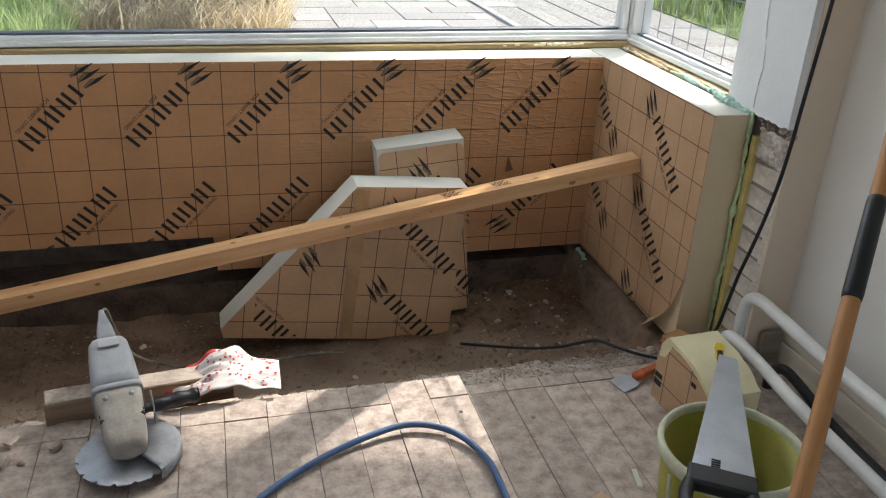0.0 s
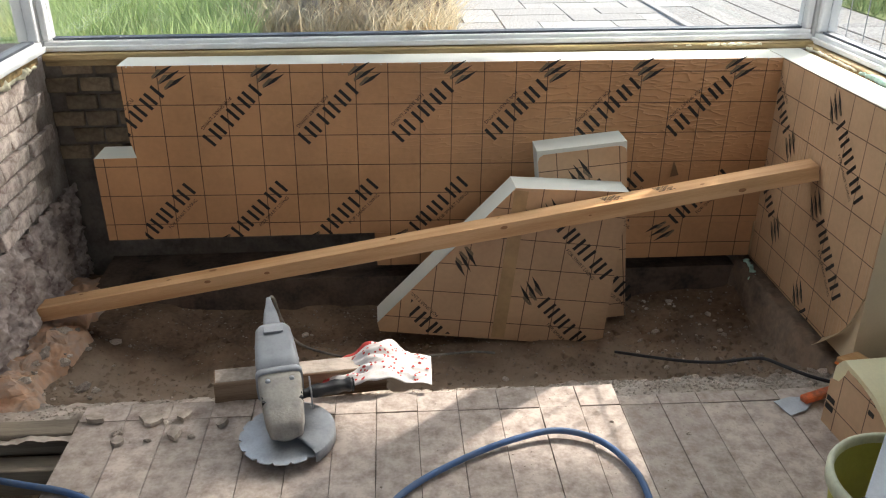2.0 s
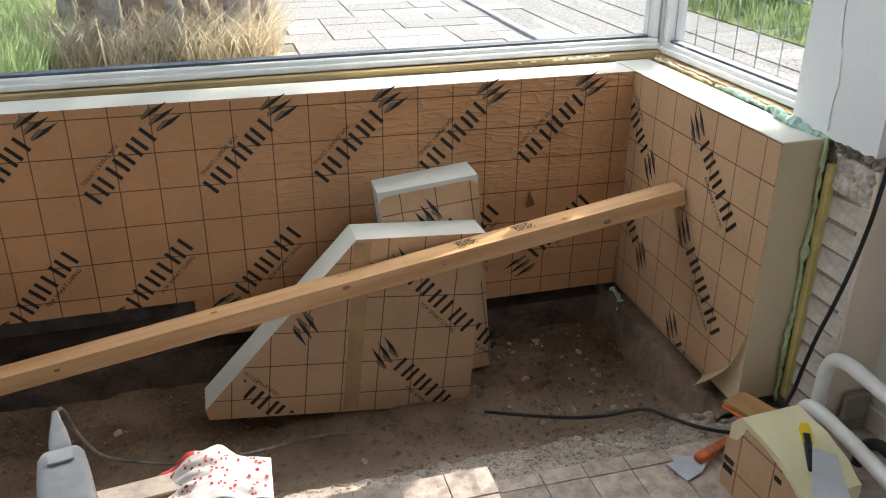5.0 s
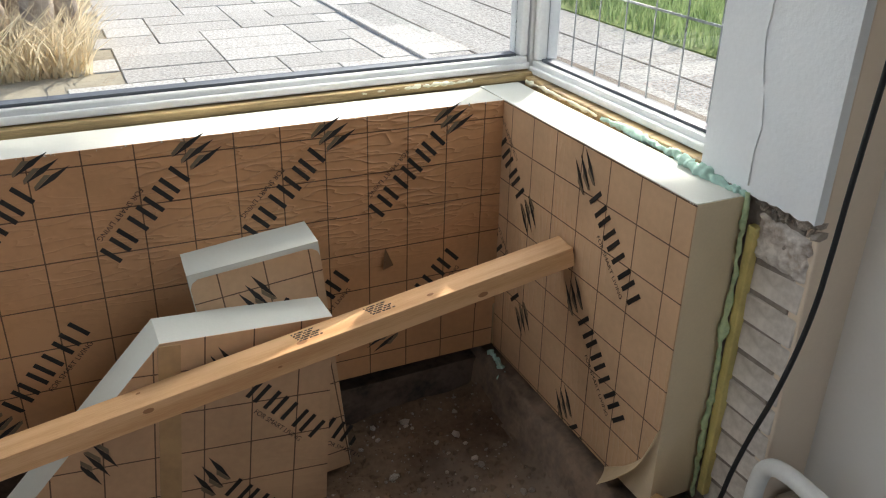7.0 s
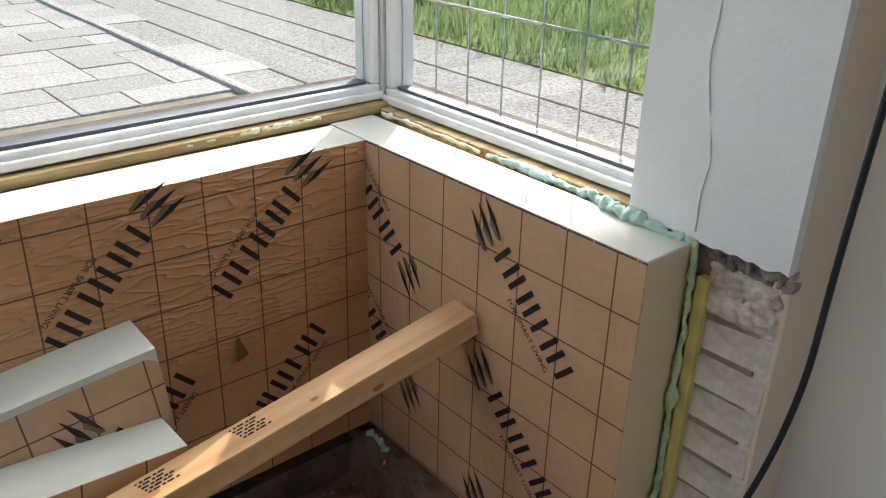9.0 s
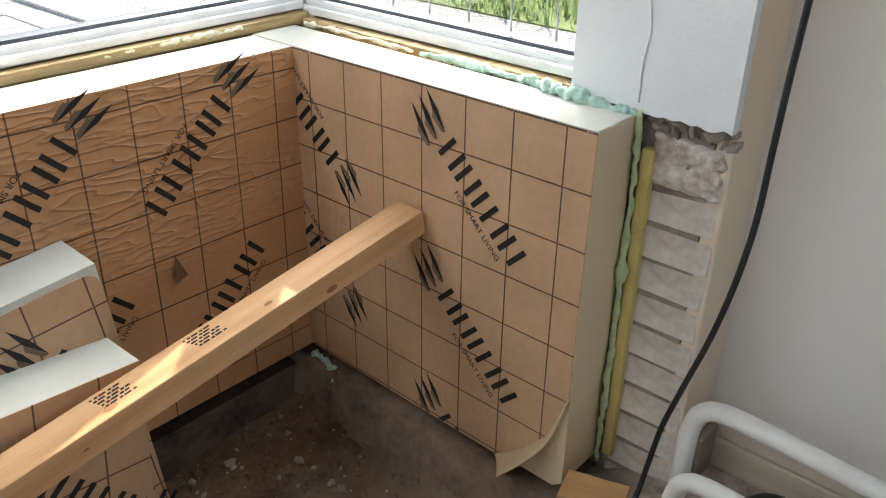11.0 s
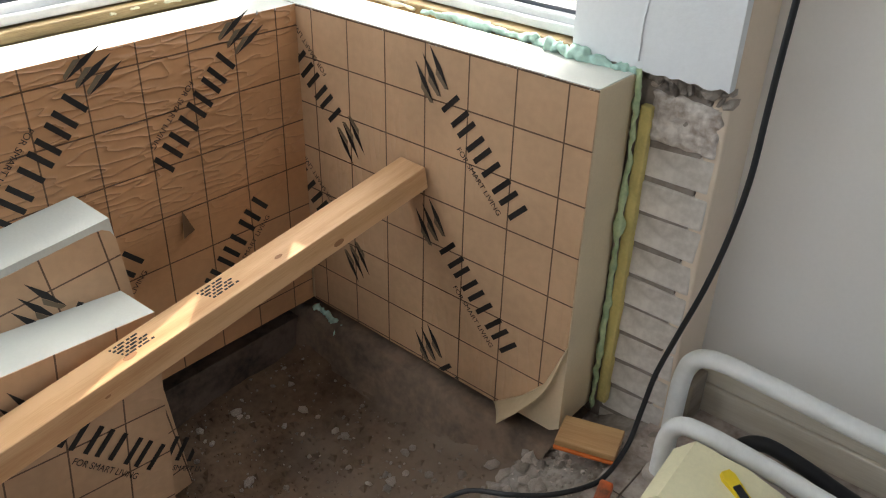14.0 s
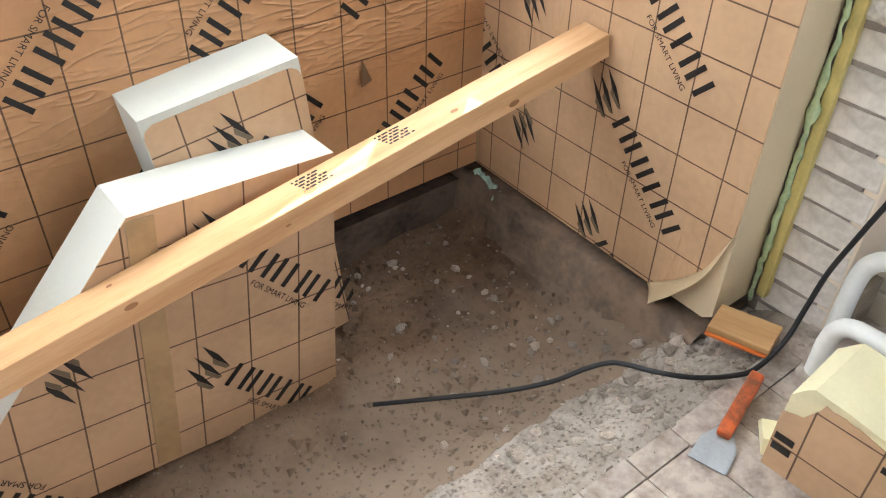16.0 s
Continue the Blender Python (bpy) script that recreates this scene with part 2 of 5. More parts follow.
M_DOT = plain("red_dot_print", (0.58, 0.07, 0.06), 0.9)
M_GRASS = mat("grass_blade", (0.55, 0.65, 0.33), 0.75, 0, 0.3, 2.5, 30, 0, dark=(0.36, 0.48, 0.19))
# duller copy of the grass: the side pane's veil put into its colour
M_GRASSVEIL = mat("veiled_grass_blade", (0.38, 0.48, 0.24), 0.75, 0, 0.3, 1.5, 30, 0, dark=(0.18, 0.26, 0.10))
M_STRAW = mat("dry_straw", (0.88, 0.79, 0.60), 0.85, 0, 0.2, 6, 30, 0, dark=(0.68, 0.56, 0.38))
for m_blade in (M_GRASS, M_GRASSVEIL, M_STRAW):
    # thin blades let light through
    nt = m_blade.node_tree
    pb = nt.nodes["Principled BSDF"]
    out = [n for n in nt.nodes if n.type == "OUTPUT_MATERIAL"][0]
    tr = nt.nodes.new("ShaderNodeBsdfTranslucent")
    nt.links.new(pb.inputs["Base Color"].links[0].from_socket, tr.inputs["Color"])
    both = nt.nodes.new("ShaderNodeMixShader")
    both.inputs[0].default_value = 0.5
    nt.links.new(pb.outputs[0], both.inputs[1])
    nt.links.new(tr.outputs[0], both.inputs[2])
    nt.links.new(both.outputs[0], out.inputs["Surface"])
M_TRUNK = mat("grey_stump", (0.60, 0.51, 0.43), 0.95, 0, 0.25, 12, 50, 0.5, dark=(0.27, 0.21, 0.17))
M_LEAF = mat("bush_leaf", (0.11, 0.22, 0.05), 0.6, 0, 0.25, 6, 30, 0, dark=(0.05, 0.12, 0.03))
M_PAVE = mat("pale_paving", (0.66, 0.635, 0.60), 0.9, 0, 0.08, 60, 30, 0.3, dark=(0.37, 0.345, 0.315), island=0.14)
M_GROUND = mat("sandy_ground", (0.46, 0.41, 0.31), 0.95, 0, 0.2, 2, 40, 0.3, dark=(0.25, 0.22, 0.17))
M_CEIL = mat("ceiling_paint", (0.78, 0.78, 0.76), 0.8, 0, 0.02, 3, 100, 0.05)

glass = bpy.data.materials.new("window_glass")
glass.use_nodes = True
gb = glass.node_tree.nodes["Principled BSDF"]
gb.inputs["Transmission Weight"].default_value = 1.0
gb.inputs["Roughness"].default_value = 0.0
gb.inputs["IOR"].default_value = 1.5
gb.inputs["Base Color"].default_value = (0.97, 0.985, 0.98, 1)


# ---- mesh helpers ----
def link(name, bm, material, parent=None, label="", smooth=False):
    me = bpy.data.meshes.new(name)
    bm.normal_update()
    bm.to_mesh(me)
    bm.free()
    for m in (material if isinstance(material, (list, tuple)) else [material]):
        me.materials.append(m)
    if smooth:
        for p in me.polygons:
            p.use_smooth = True
    ob = new(name, me)
    if parent is not None:
        ob.parent = parent
    if label:
        ob["label"] = label
    return ob


part = link


def thing(name, label, category, m=None, group="", kind=""):
    ob = new(name)
    ob.empty_display_size = 0.05
    if m is not None:
        ob.matrix_world = m
    return tagged(ob, label, category, group, kind)


def structure(name, bm, material, label, category, smooth=False):
    return tagged(link(name, bm, material, smooth=smooth), label, category, "", "structure")


def box(bm, x0, x1, y0, y1, z0, z1, bevel=0.0, index=0):
    vs = [bm.verts.new((x, y, z)) for x in (x0, x1) for y in (y0, y1) for z in (z0, z1)]
    fs = [bm.faces.new([vs[i] for i in q]) for q in ((0, 1, 3, 2), (4, 6, 7, 5), (0, 4, 5, 1), (2, 3, 7, 6), (0, 2, 6, 4), (1, 5, 7, 3))]
    for f in fs:
        f.material_index = index
    if bevel:
        es = list({e for f in fs for e in f.edges})
        bmesh.ops.bevel(bm, geom=es, offset=bevel, segments=2, profile=0.5, affect="EDGES")
    return bm


def boxmesh(*a, **k):
    return box(bmesh.new(), *a, **k)


def prism(bm, outline, y0, y1, index=0):
    """A polygon in x and z, drawn out along y."""
    a = [bm.verts.new((u, y0, v)) for u, v in outline]
    b = [bm.verts.new((u, y1, v)) for u, v in outline]
    n = len(outline)
    fs = [bm.faces.new(a), bm.faces.new(b[::-1])]
    for i in range(n):
        fs.append(bm.faces.new((a[i], b[i], b[(i + 1) % n], a[(i + 1) % n])))
    for f in fs:
        f.material_index = index
    bmesh.ops.recalc_face_normals(bm, faces=fs)
    return bm


def rough_up(bm, amount, freq=8.0, seed=0.0, axes=(1, 1, 1)):
    for v in bm.verts:
        d = noise.noise_vector(v.co * freq + Vector((seed, seed * 1.7, 0)))
        v.co += Vector((d.x * axes[0], d.y * axes[1], d.z * axes[2])) * amount
    return bm


def smooth_path(pts, steps=8):
    pts = [Vector(p) for p in pts]
    ext = [2 * pts[0] - pts[1]] + pts + [2 * pts[-1] - pts[-2]]
    out = []
    for i in range(1, len(ext) - 2):
        p0, p1, p2, p3 = ext[i - 1:i + 3]
        for k in range(steps):
            t = k / steps
            out.append(0.5 * ((2 * p1) + (p2 - p0) * t + (2 * p0 - 5 * p1 + 4 * p2 - p3) * t * t + (3 * p1 - p0 - 3 * p2 + p3) * t ** 3))
    out.append(pts[-1])
    return out


def tube(bm, pts, r, sides=10, wob=0.0, index=0):
    prev = None
    n = len(pts)
    up = Vector((0, 0, 1))
    last = None
    for i, p in enumerate(pts):
        d = (pts[min(i + 1, n - 1)] - pts[max(i - 1, 0)]).normalized()
        ref = last if last is not None else (up if abs(d.z) < 0.9 else Vector((1, 0, 0)))
        u = ref - d * ref.dot(d)
        u.normalize()
        last = u
        w = d.cross(u)
        rr = r(i / (n - 1)) if callable(r) else r
        rr *= 1 + wob * noise.noise(p * 25)
        ring = [bm.verts.new(p + (u * math.cos(a) + w * math.sin(a)) * rr) for a in [2 * math.pi * k / sides for k in range(sides)]]
        if prev:
            for k in range(sides):
                f = bm.faces.new((prev[k], prev[(k + 1) % sides], ring[(k + 1) % sides], ring[k]))
                f.smooth = True
                f.material_index = index
        else:
            bm.faces.new(ring[::-1])
        prev = ring
    bm.faces.new(prev)
    bmesh.ops.recalc_face_normals(bm, faces=bm.faces[:])
    return bm


def lathe(bm, profile, sides=40, index=0, centre=(0, 0)):
    rows = []
    for r, z in profile:
        rows.append([bm.verts.new((centre[0] + r * math.cos(2 * math.pi * k / sides), centre[1] + r * math.sin(2 * math.pi * k / sides), z)) for k in range(sides)])
    for a, b in zip(rows, rows[1:]):
        for k in range(sides):
            f = bm.faces.new((a[k], a[(k + 1) % sides], b[(k + 1) % sides], b[k]))
            f.smooth = True
            f.material_index = index
    return bm


def stone(bm, c, r, seed):
    rng = random.Random(seed)
    v = bmesh.ops.create_icosphere(bm, subdivisions=1, radius=r)["verts"]
    sx, sy, sz = rng.uniform(0.7, 1.4), rng.uniform(0.7, 1.3), rng.uniform(0.4, 0.8)
    a = rng.uniform(0, 6.28)
    for q in v:
        k = 1 + rng.uniform(-0.25, 0.25)
        x, y, z = q.co.x * sx * k, q.co.y * sy * k, q.co.z * sz * k
        q.co = Vector((c[0] + x * math.cos(a) - y * math.sin(a), c[1] + x * math.sin(a) + y * math.cos(a), c[2] + z))
    return bm


def stone_meshes(n=6):
    out = []
    for k in range(n):
        bm = bmesh.new()
        stone(bm, (0, 0, 0), 1.0, 400 + k)
        me = bpy.data.meshes.new("stone")
        bm.to_mesh(me)
        bm.free()
        me.materials.append(M_RUBBLE)
        out.append(me)
    return out


STONES = stone_meshes()

# ---- large structure ----
TOP = 0.742          # upper face of the insulation boards
THICK = 0.125        # board thickness
BACK_Y = 0.25        # brick under the rear window
LEFT_X = -2.40       # brick under the side window
JAMB_Y = -0.853      # where the bay opens into the room
RIGHT_X = 0.25      # wall of the room beside the bay
PIT = -0.128


def pit_height(x, y):
    """Dug-out soil: a hollow with a bank that climbs to the broken floor edge."""
    z = PIT + 0.03 * noise.noise(Vector((x * 2.1, y * 2.1, 3))) + 0.018 * noise.noise(Vector((x * 9, y * 9, 1))) + 0.007 * noise.noise(Vector((x * 28, y * 28, 1)))
    edge = -0.70 + 0.025 * noise.noise(Vector((x * 5, 0, 7)))
    k = min(1, max(0, (edge + 0.24 - y) / 0.22))
    z += k * k * (3 - 2 * k) * 0.055
    l = min(1, max(0, (-1.95 - x) / 0.3))
    z += l * min(1, max(0, (y + 0.66) / 0.1)) * (0.06 + 0.05 * noise.noise(Vector((x * 7, y * 7, 9))))
    r = min(1, max(0, (x + 0.06) / 0.06))
    z += r * 0.06 * min(1, max(0, (y + 0.66) / 0.12))
    z += 0.03 * min(1, max(0, (x + 0.40) / 0.3))
    return z


def sheet(x0, x1, y0, y1, nx, ny, height):
    bm = bmesh.new()
    g = [[bm.verts.new((x0 + (x1 - x0) * i / nx, y0 + (y1 - y0) * j / ny, 0)) for j in range(ny + 1)] for i in range(nx + 1)]
    for i in range(nx):
        for j in range(ny):
            f = bm.faces.new((g[i][j], g[i + 1][j], g[i + 1][j + 1], g[i][j + 1]))
            f.smooth = True
    for v in bm.verts:
        v.co.z = height(v.co.x, v.co.y)
    return bm


structure("pit_floor", sheet(-2.45, 0.3, -0.80, 0.27, 190, 74, pit_height), M_SOIL, "dug-out brown soil floor of the bay, loose and littered", "soil")

# the old floor lies higher than the datum: what stands on it is laid out from z = 0, then raised and shrunk about the
# first camera position, so that it still fits that view
FLOOR_Z = 0.060
FLOOR_FIT = Matrix.Translation((-0.057, -0.1155, FLOOR_Z)) @ Matrix.Scale(0.955, 4)


def standing():
    return {ob.name for ob in bpy.data.objects}


def fit_floor(before):
    for ob in list(bpy.data.objects):
        if ob.name not in before and ob.parent is None:
            ob.matrix_basis = FLOOR_FIT @ ob.matrix_basis


# broken mortar lip along the floor's edge
def lip_height(x, y):
    k = (y + 0.85) / 0.20
    edge = 1.0 + 0.16 * noise.noise(Vector((x * 4, 2, 2))) + 0.09 * noise.noise(Vector((x * 17, 2, 2)))
    fall = min(1, max(0, (k - edge) / 0.22))
    z = 0.050 - 0.072 * min(1.25, max(0, k)) ** 1.4 - 0.13 * fall
    return z + 0.011 * noise.noise(Vector((x * 11, y * 11, 2))) + 0.008 * noise.noise(Vector((x * 33, y * 33, 2))) + 0.004 * noise.noise(Vector((x * 90, y * 90, 2)))


structure("floor_lip", sheet(-2.45, 0.13, -0.90, -0.56, 320, 56, lip_height), M_CONC, "broken crumbling mortar edge of the old floor", "mortar edge")

# brick walls: backing, then single bricks further down
structure("wall_rear", boxmesh(-2.75, 0.40, BACK_Y + 0.012, BACK_Y + 0.24, -0.5, 0.73), M_MORTAR, "dusty brick wall under the rear window", "wall")
structure("wall_left", boxmesh(LEFT_X - 0.28, LEFT_X - 0.012, JAMB_Y - 0.02, BACK_Y + 0.012, -0.5, 0.73), mat("smeared_mortar", (0.46, 0.395, 0.345), 0.95, 0, 0.25, 14, 90, 0.6, dark=(0.22, 0.17, 0.14)), "rough whitewashed brick wall under the side window", "wall")
structure("wall_side", boxmesh(0.132, 0.40, -0.62, BACK_Y + 0.012, -0.5, 0.73), M_MORTAR, "brick wall behind the side insulation", "wall")
structure("wall_pier", boxmesh(0.132, 0.50, JAMB_Y + 0.03, -0.62, -0.5, 0.745), M_MORTARP, "bared brick pier beside the bay opening", "wall")

# room: walls, ceiling, far floor
structure("wall_return", boxmesh(0.1315, 0.50, JAMB_Y - 0.002, JAMB_Y + 0.028, -0.02, 2.6, bevel=0.004), M_SHADEWALL, "painted wall return beside the bay, warm shade in its colour", "wall")
structure("wall_right", boxmesh(RIGHT_X, RIGHT_X + 0.2, -5.6, JAMB_Y - 0.002, -0.3, 2.6), M_WALL, "pale painted room wall", "wall")
structure("wall_return_left", boxmesh(-3.5, -2.285, -0.925, -0.901, -0.3, 2.6, bevel=0.004), [M_SHADEWALL], "painted wall beside the bay opening, warm shade in its colour", "wall")
structure("jamb_left", boxmesh(-2.285, -2.273, -0.928, -0.899, -0.3, 2.6, bevel=0.003), M_PLASTER, "white plaster corner of the bay opening", "wall trim")
structure("wall_far_left", boxmesh(-3.7, -3.5, -5.6, -0.901, -0.3, 2.6), M_WALL, "pale painted room wall", "wall")
# unseen wall; its opening is added to go with the rear fill lamp
bm = boxmesh(-3.7, -2.6, -5.8, -5.6, -0.3, 2.6)
box(bm, 0.0, 0.45, -5.8, -5.6, -0.3, 2.6)
box(bm, -2.6, 0.0, -5.8, -5.6, -0.3, 0.8)
box(bm, -2.6, 0.0, -5.8, -5.6, 2.4, 2.6)
structure("wall_behind", bm, M_WALL, "unseen pale painted room wall with an added wide opening", "wall")
structure("ceiling", boxmesh(-3.7, 0.7, -5.8, 0.6, 2.6, 2.75), M_CEIL, "plain white ceiling", "ceiling")

# bay head over the windows
bm = boxmesh(-2.75, 0.45, 0.14, 0.45, 2.05, 2.6)
box(bm, 0.1, 0.45, -0.62, 0.14, 2.05, 2.6)
box(bm, -2.75, -2.38, -0.9, 0.14, 2.05, 2.6)
structure("bay_head", bm, M_PLASTER, "white plaster head over the bay windows", "wall")

# plastered jamb with a crack, cut off above the bared bricks
bm = bmesh.new()
n = 40
rag_edge = [(-0.575 - 0.279 * i / n, 0.747 + 0.010 * noise.noise(Vector((i * 0.3, 0, 0))) + 0.003 * noise.noise(Vector((i * 1.3, 5, 0)))) for i in range(n + 1)]
prism(bm, [(-y, z) for y, z in rag_edge] + [(0.854, 2.05), (0.575, 2.05)], 0.112, 0.40)
bm.transform(Matrix.Rotation(radians(-90), 4, "Z"))
structure("jamb_plaster", bm, M_PLASTER, "white textured plaster jamb, cracked and broken off below", "wall")


# ---- windows ----
def window(name, m, length, label):
    """A fixed pane in a white frame: local x along, y outwards, z up from the sill."""
    w = tagged(thing(name, label, "window", m), kind="structure")
    bm = bmesh.new()
    box(bm, 0, length, 0.0, 0.07, 0.0, 0.034, 0.005)
    part("bottom_rail", bm, M_PVC, w)
    bm = boxmesh(0.0, length, -0.012, 0.0, 0.002, 0.020, 0.004)
    part("sill_bead", bm, M_PVC, w)
    part("gasket", boxmesh(0.03, length - 0.03, 0.012, 0.05, 0.034, 0.041), M_GREYPVC, w, "dark rubber gasket")
    part("top_rail", boxmesh(0, length, 0.0, 0.07, 1.22, 1.275, 0.006), M_PVC, w)
    part("side_post", boxmesh(0, 0.022, 0.001, 0.069, 0.034, 1.22, 0.006), M_PVC, w)
    part("side_post", boxmesh(length - 0.022, length, 0.001, 0.069, 0.034, 1.22, 0.006), M_PVC, w)
    pane = part("pane", boxmesh(0.022, length - 0.022, 0.03, 0.036, 0.036, 1.22), glass, w)
    pane.visible_shadow = False
    return w


window("window_1", pose(-2.36, 0.165, 0.765), 2.52, "wide white-framed rear bay window")
window("window_2", pose(0.17, 0.16, 0.755, 0, 0, -90), 0.76, "white-framed side bay window with leaded lines")
window("window_3", pose(-2.36, -0.86, 0.765, 0, 0, 90), 1.02, "white-framed side bay window")
for nm, x in (("corner_post", 0.165), ("corner_post", -2.405)):
    structure(nm, boxmesh(x, x + 0.045, 0.166, 0.21, 0.76, 2.05, 0.006), M_PVC, "white corner post between bay windows", "window post")
# leaded lines in the side pane
M_LEAD = plain("grey_lead", (0.38, 0.40, 0.42), 0.5)
for k in range(6):
    structure("lead_line", boxmesh(0.2025, 0.2065, -0.480 + 0.10 * k, -0.4765 + 0.10 * k, 0.80, 1.97), M_LEAD, "thin grey leaded line on the pane", "lead line")
for z in (0.993, 1.29, 1.59):
    structure("lead_line", boxmesh(0.2020, 0.2070, -0.57, 0.13, z - 0.0025, z + 0.0025), M_LEAD, "thin grey leaded line on the pane", "lead line")

# wooden base under the rear window
bm = boxmesh(-2.36, 0.163, 0.135, 0.24, 0.742, 0.764, 0.003)
structure("sill_board", bm, M_SILLWOOD, "weathered layered wooden sill board under the rear window", "sill")
bm = boxmesh(-2.36, 0.12, 0.150, 0.236, 0.722, 0.741, 0.003)
structure("sill_packer", bm, M_SILLWOOD, "greyed wooden packer below the sill board", "sill")
structure("side_sill_board", boxmesh(0.135, 0.225, -0.56, 0.133, 0.730, 0.754, 0.003), M_SILLWOOD, "weathered wooden sill board under the side window", "sill")
structure("left_sill_board", boxmesh(-2.46, -2.375, -0.86, 0.14, 0.732, 0.764, 0.003), M_SILLWOOD, "weathered wooden sill board under the left side window", "sill")

# ---- insulation boards ----
def slogan_mesh():
    cu = bpy.data.curves.new("slogan", "FONT")
    cu.body = "FOR SMART LIVING"
    cu.size, cu.align_x, cu.align_y = 0.0165, "LEFT", "CENTER"
    ob = bpy.data.objects.new("slogan", cu)
    scene.collection.objects.link(ob)
    dg = bpy.context.evaluated_depsgraph_get()
    me = bpy.data.meshes.new_from_object(ob.evaluated_get(dg))
    me.materials.clear()
    me.materials.append(M_INK)
    bpy.data.objects.remove(ob)
    # upright: text plane x,z facing -y
    me.transform(Matrix.Rotation(radians(90), 4, "X"))
    return me


SLOGAN = slogan_mesh()


def poly(bm, pts, y=0.0, index=0):
    f = bm.faces.new([bm.verts.new((x, y, z)) for x, z in pts])
    f.material_index = index
    return f


def print_mesh():
    """The trade mark as plain shapes: slanted emblem strokes and upright bars for its word."""
    bm = bmesh.new()
    for k in range(3):
        o = -0.024 + 0.024 * k
        poly(bm, [(-0.121, o + 0.008), (-0.084, o - 0.007), (-0.039, o - 0.010), (-0.080, o + 0.004)], -0.0002, 0)
        poly(bm, [(-0.084, o - 0.0075), (-0.076, o - 0.017), (-0.045, o - 0.017), (-0.039, o - 0.0105)], 0.0001, 1)
    h = 0.025
    for x in (-0.018, 0.014, 0.036, 0.066, 0.090, 0.119, 0.154, 0.178, 0.2085):
        poly(bm, [(x - 0.0052, -h), (x + 0.0052, -h), (x + 0.0052, h), (x - 0.0052, h)])
    bmesh.ops.recalc_face_normals(bm, faces=bm.faces[:])
    me = bpy.data.meshes.new("print_mark")
    bm.to_mesh(me)
    bm.free()
    me.materials.append(M_INK)
    me.materials.append(M_INKGREY)
    return me


PRINT = print_mesh()


def clip_print(me, outline, m):
    """A copy of a flat print, cut along the board's outline (convex stretch given as x and z limits)."""
    u0, u1, v0, v1 = outline
    bm = bmesh.new()
    bm.from_mesh(me)
    bm.transform(m)
    for co, no in (((u0, 0, 0), (-1, 0, 0)), ((u1, 0, 0), (1, 0, 0)), ((0, 0, v0), (0, 0, -1)), ((0, 0, v1), (0, 0, 1))):
        bmesh.ops.bisect_plane(bm, geom=bm.verts[:] + bm.edges[:] + bm.faces[:], plane_co=co, plane_no=no, clear_outer=True)
    return bm


def stamp(board, u, v, angle, limits, front=0.0):
    m = pose(u, front - 0.0012, v, 0, -angle, 0)
    for me, name, off in ((PRINT, "printed_mark", Matrix.Identity(4)), (SLOGAN, "printed_slogan", pose(0.052, 0, -0.041))):
        bm = clip_print(me, limits, m @ off)
        if len(bm.faces) < 3:
            bm.free()
            continue
        if name == "printed_slogan":
            part(name, bm, M_INK, board, "small black printed slogan")
            continue
        for f in bm.faces:
            one = bmesh.new()
            one.faces.new([one.verts.new(v.co) for v in f.verts])
            part("printed_bar", one, M_INKGREY if f.material_index else M_INK, board)
        bm.free()


def board(name, label, m, outline, thick, facing, stamps, limits=None, core=None, group="insulation boards", sheet_outline=None):
    """A foam board: core, tan facing sheet in front, printed marks. Local x along, z up, front at y = 0."""
    b = thing(name, label, "insulation board", m, group)
    bm = prism(bmesh.new(), outline, 0.002, thick)
    part("foam_core", bm, core or M_FOAM, b, "cream foam core")
    bm = prism(bmesh.new(), sheet_outline or outline, 0.0, 0.002)
    part("facing", bm, facing, b, "tan foil facing with printed grid lines")
    us, vs = [p[0] for p in outline], [p[1] for p in outline]
    lim = limits or (min(us), max(us), min(vs), max(vs))
    for u, v, a, *own in stamps:
        stamp(b, u, v, a, own[0] if own else lim)
    return b


# rear facing: the same foil, its backlit shade put into a darker, redder colour
K_BACKSHADE = kraft("facing_rear_shaded", -0.062, 0.700, (0.57, 0.295, 0.138), 0.55, (4.0, 1.0, 17.0), 0.1012, -0.0155, ((0, -1.3, -0.6), (2, 0.35, 0.52)))
K_SIDE = kraft("facing_side", 0.046, 0.640, wrinkle=0.22, stretch=(13.0, 1.0, 2.2))
K_TRI = kraft("facing_offcut", 0.068, 0.04, wrinkle=0.1)
K_BOX = kraft("facing_small", 0.06, 0.03, wrinkle=0.1)

# rear board: notched at its left end; marks upside down above, upright below
rear = [(-2.212, 0.172), (-1.325, 0.171), (0.0, 0.171), (0.0, TOP), (-2.09, TOP + 0.011), (-2.088, 0.512), (-2.075, 0.458), (-2.212, 0.458)]
upper = [(-0.190 - 0.3005 * k, 0.656 + 0.0006 * k, 225) for k in range(7)]
lower = [(-2.073 + 0.2985 * k, 0.202, 45) for k in range(7)]
back_board = board("insulation_board", "long tan foil-faced foam board leaning below the rear window, notched end", pose(0, 0, 0), rear, THICK, K_BACKSHADE, upper + lower, (-2.09, -0.004, 0.172, TOP + 0.011), M_FOAMSKY)
strip = [(-1.322, 0.045), (-0.004, 0.040), (-0.004, 0.169), (-1.328, 0.169)]
board("insulation_strip", "narrow tan foil-faced foam strip below the rear board", pose(0, 0.003, 0), strip, THICK - 0.01, K_BACKSHADE, [(-2.073 + 0.2985 * k, 0.202, 45) for k in range(3, 7)], None, M_FOAM)

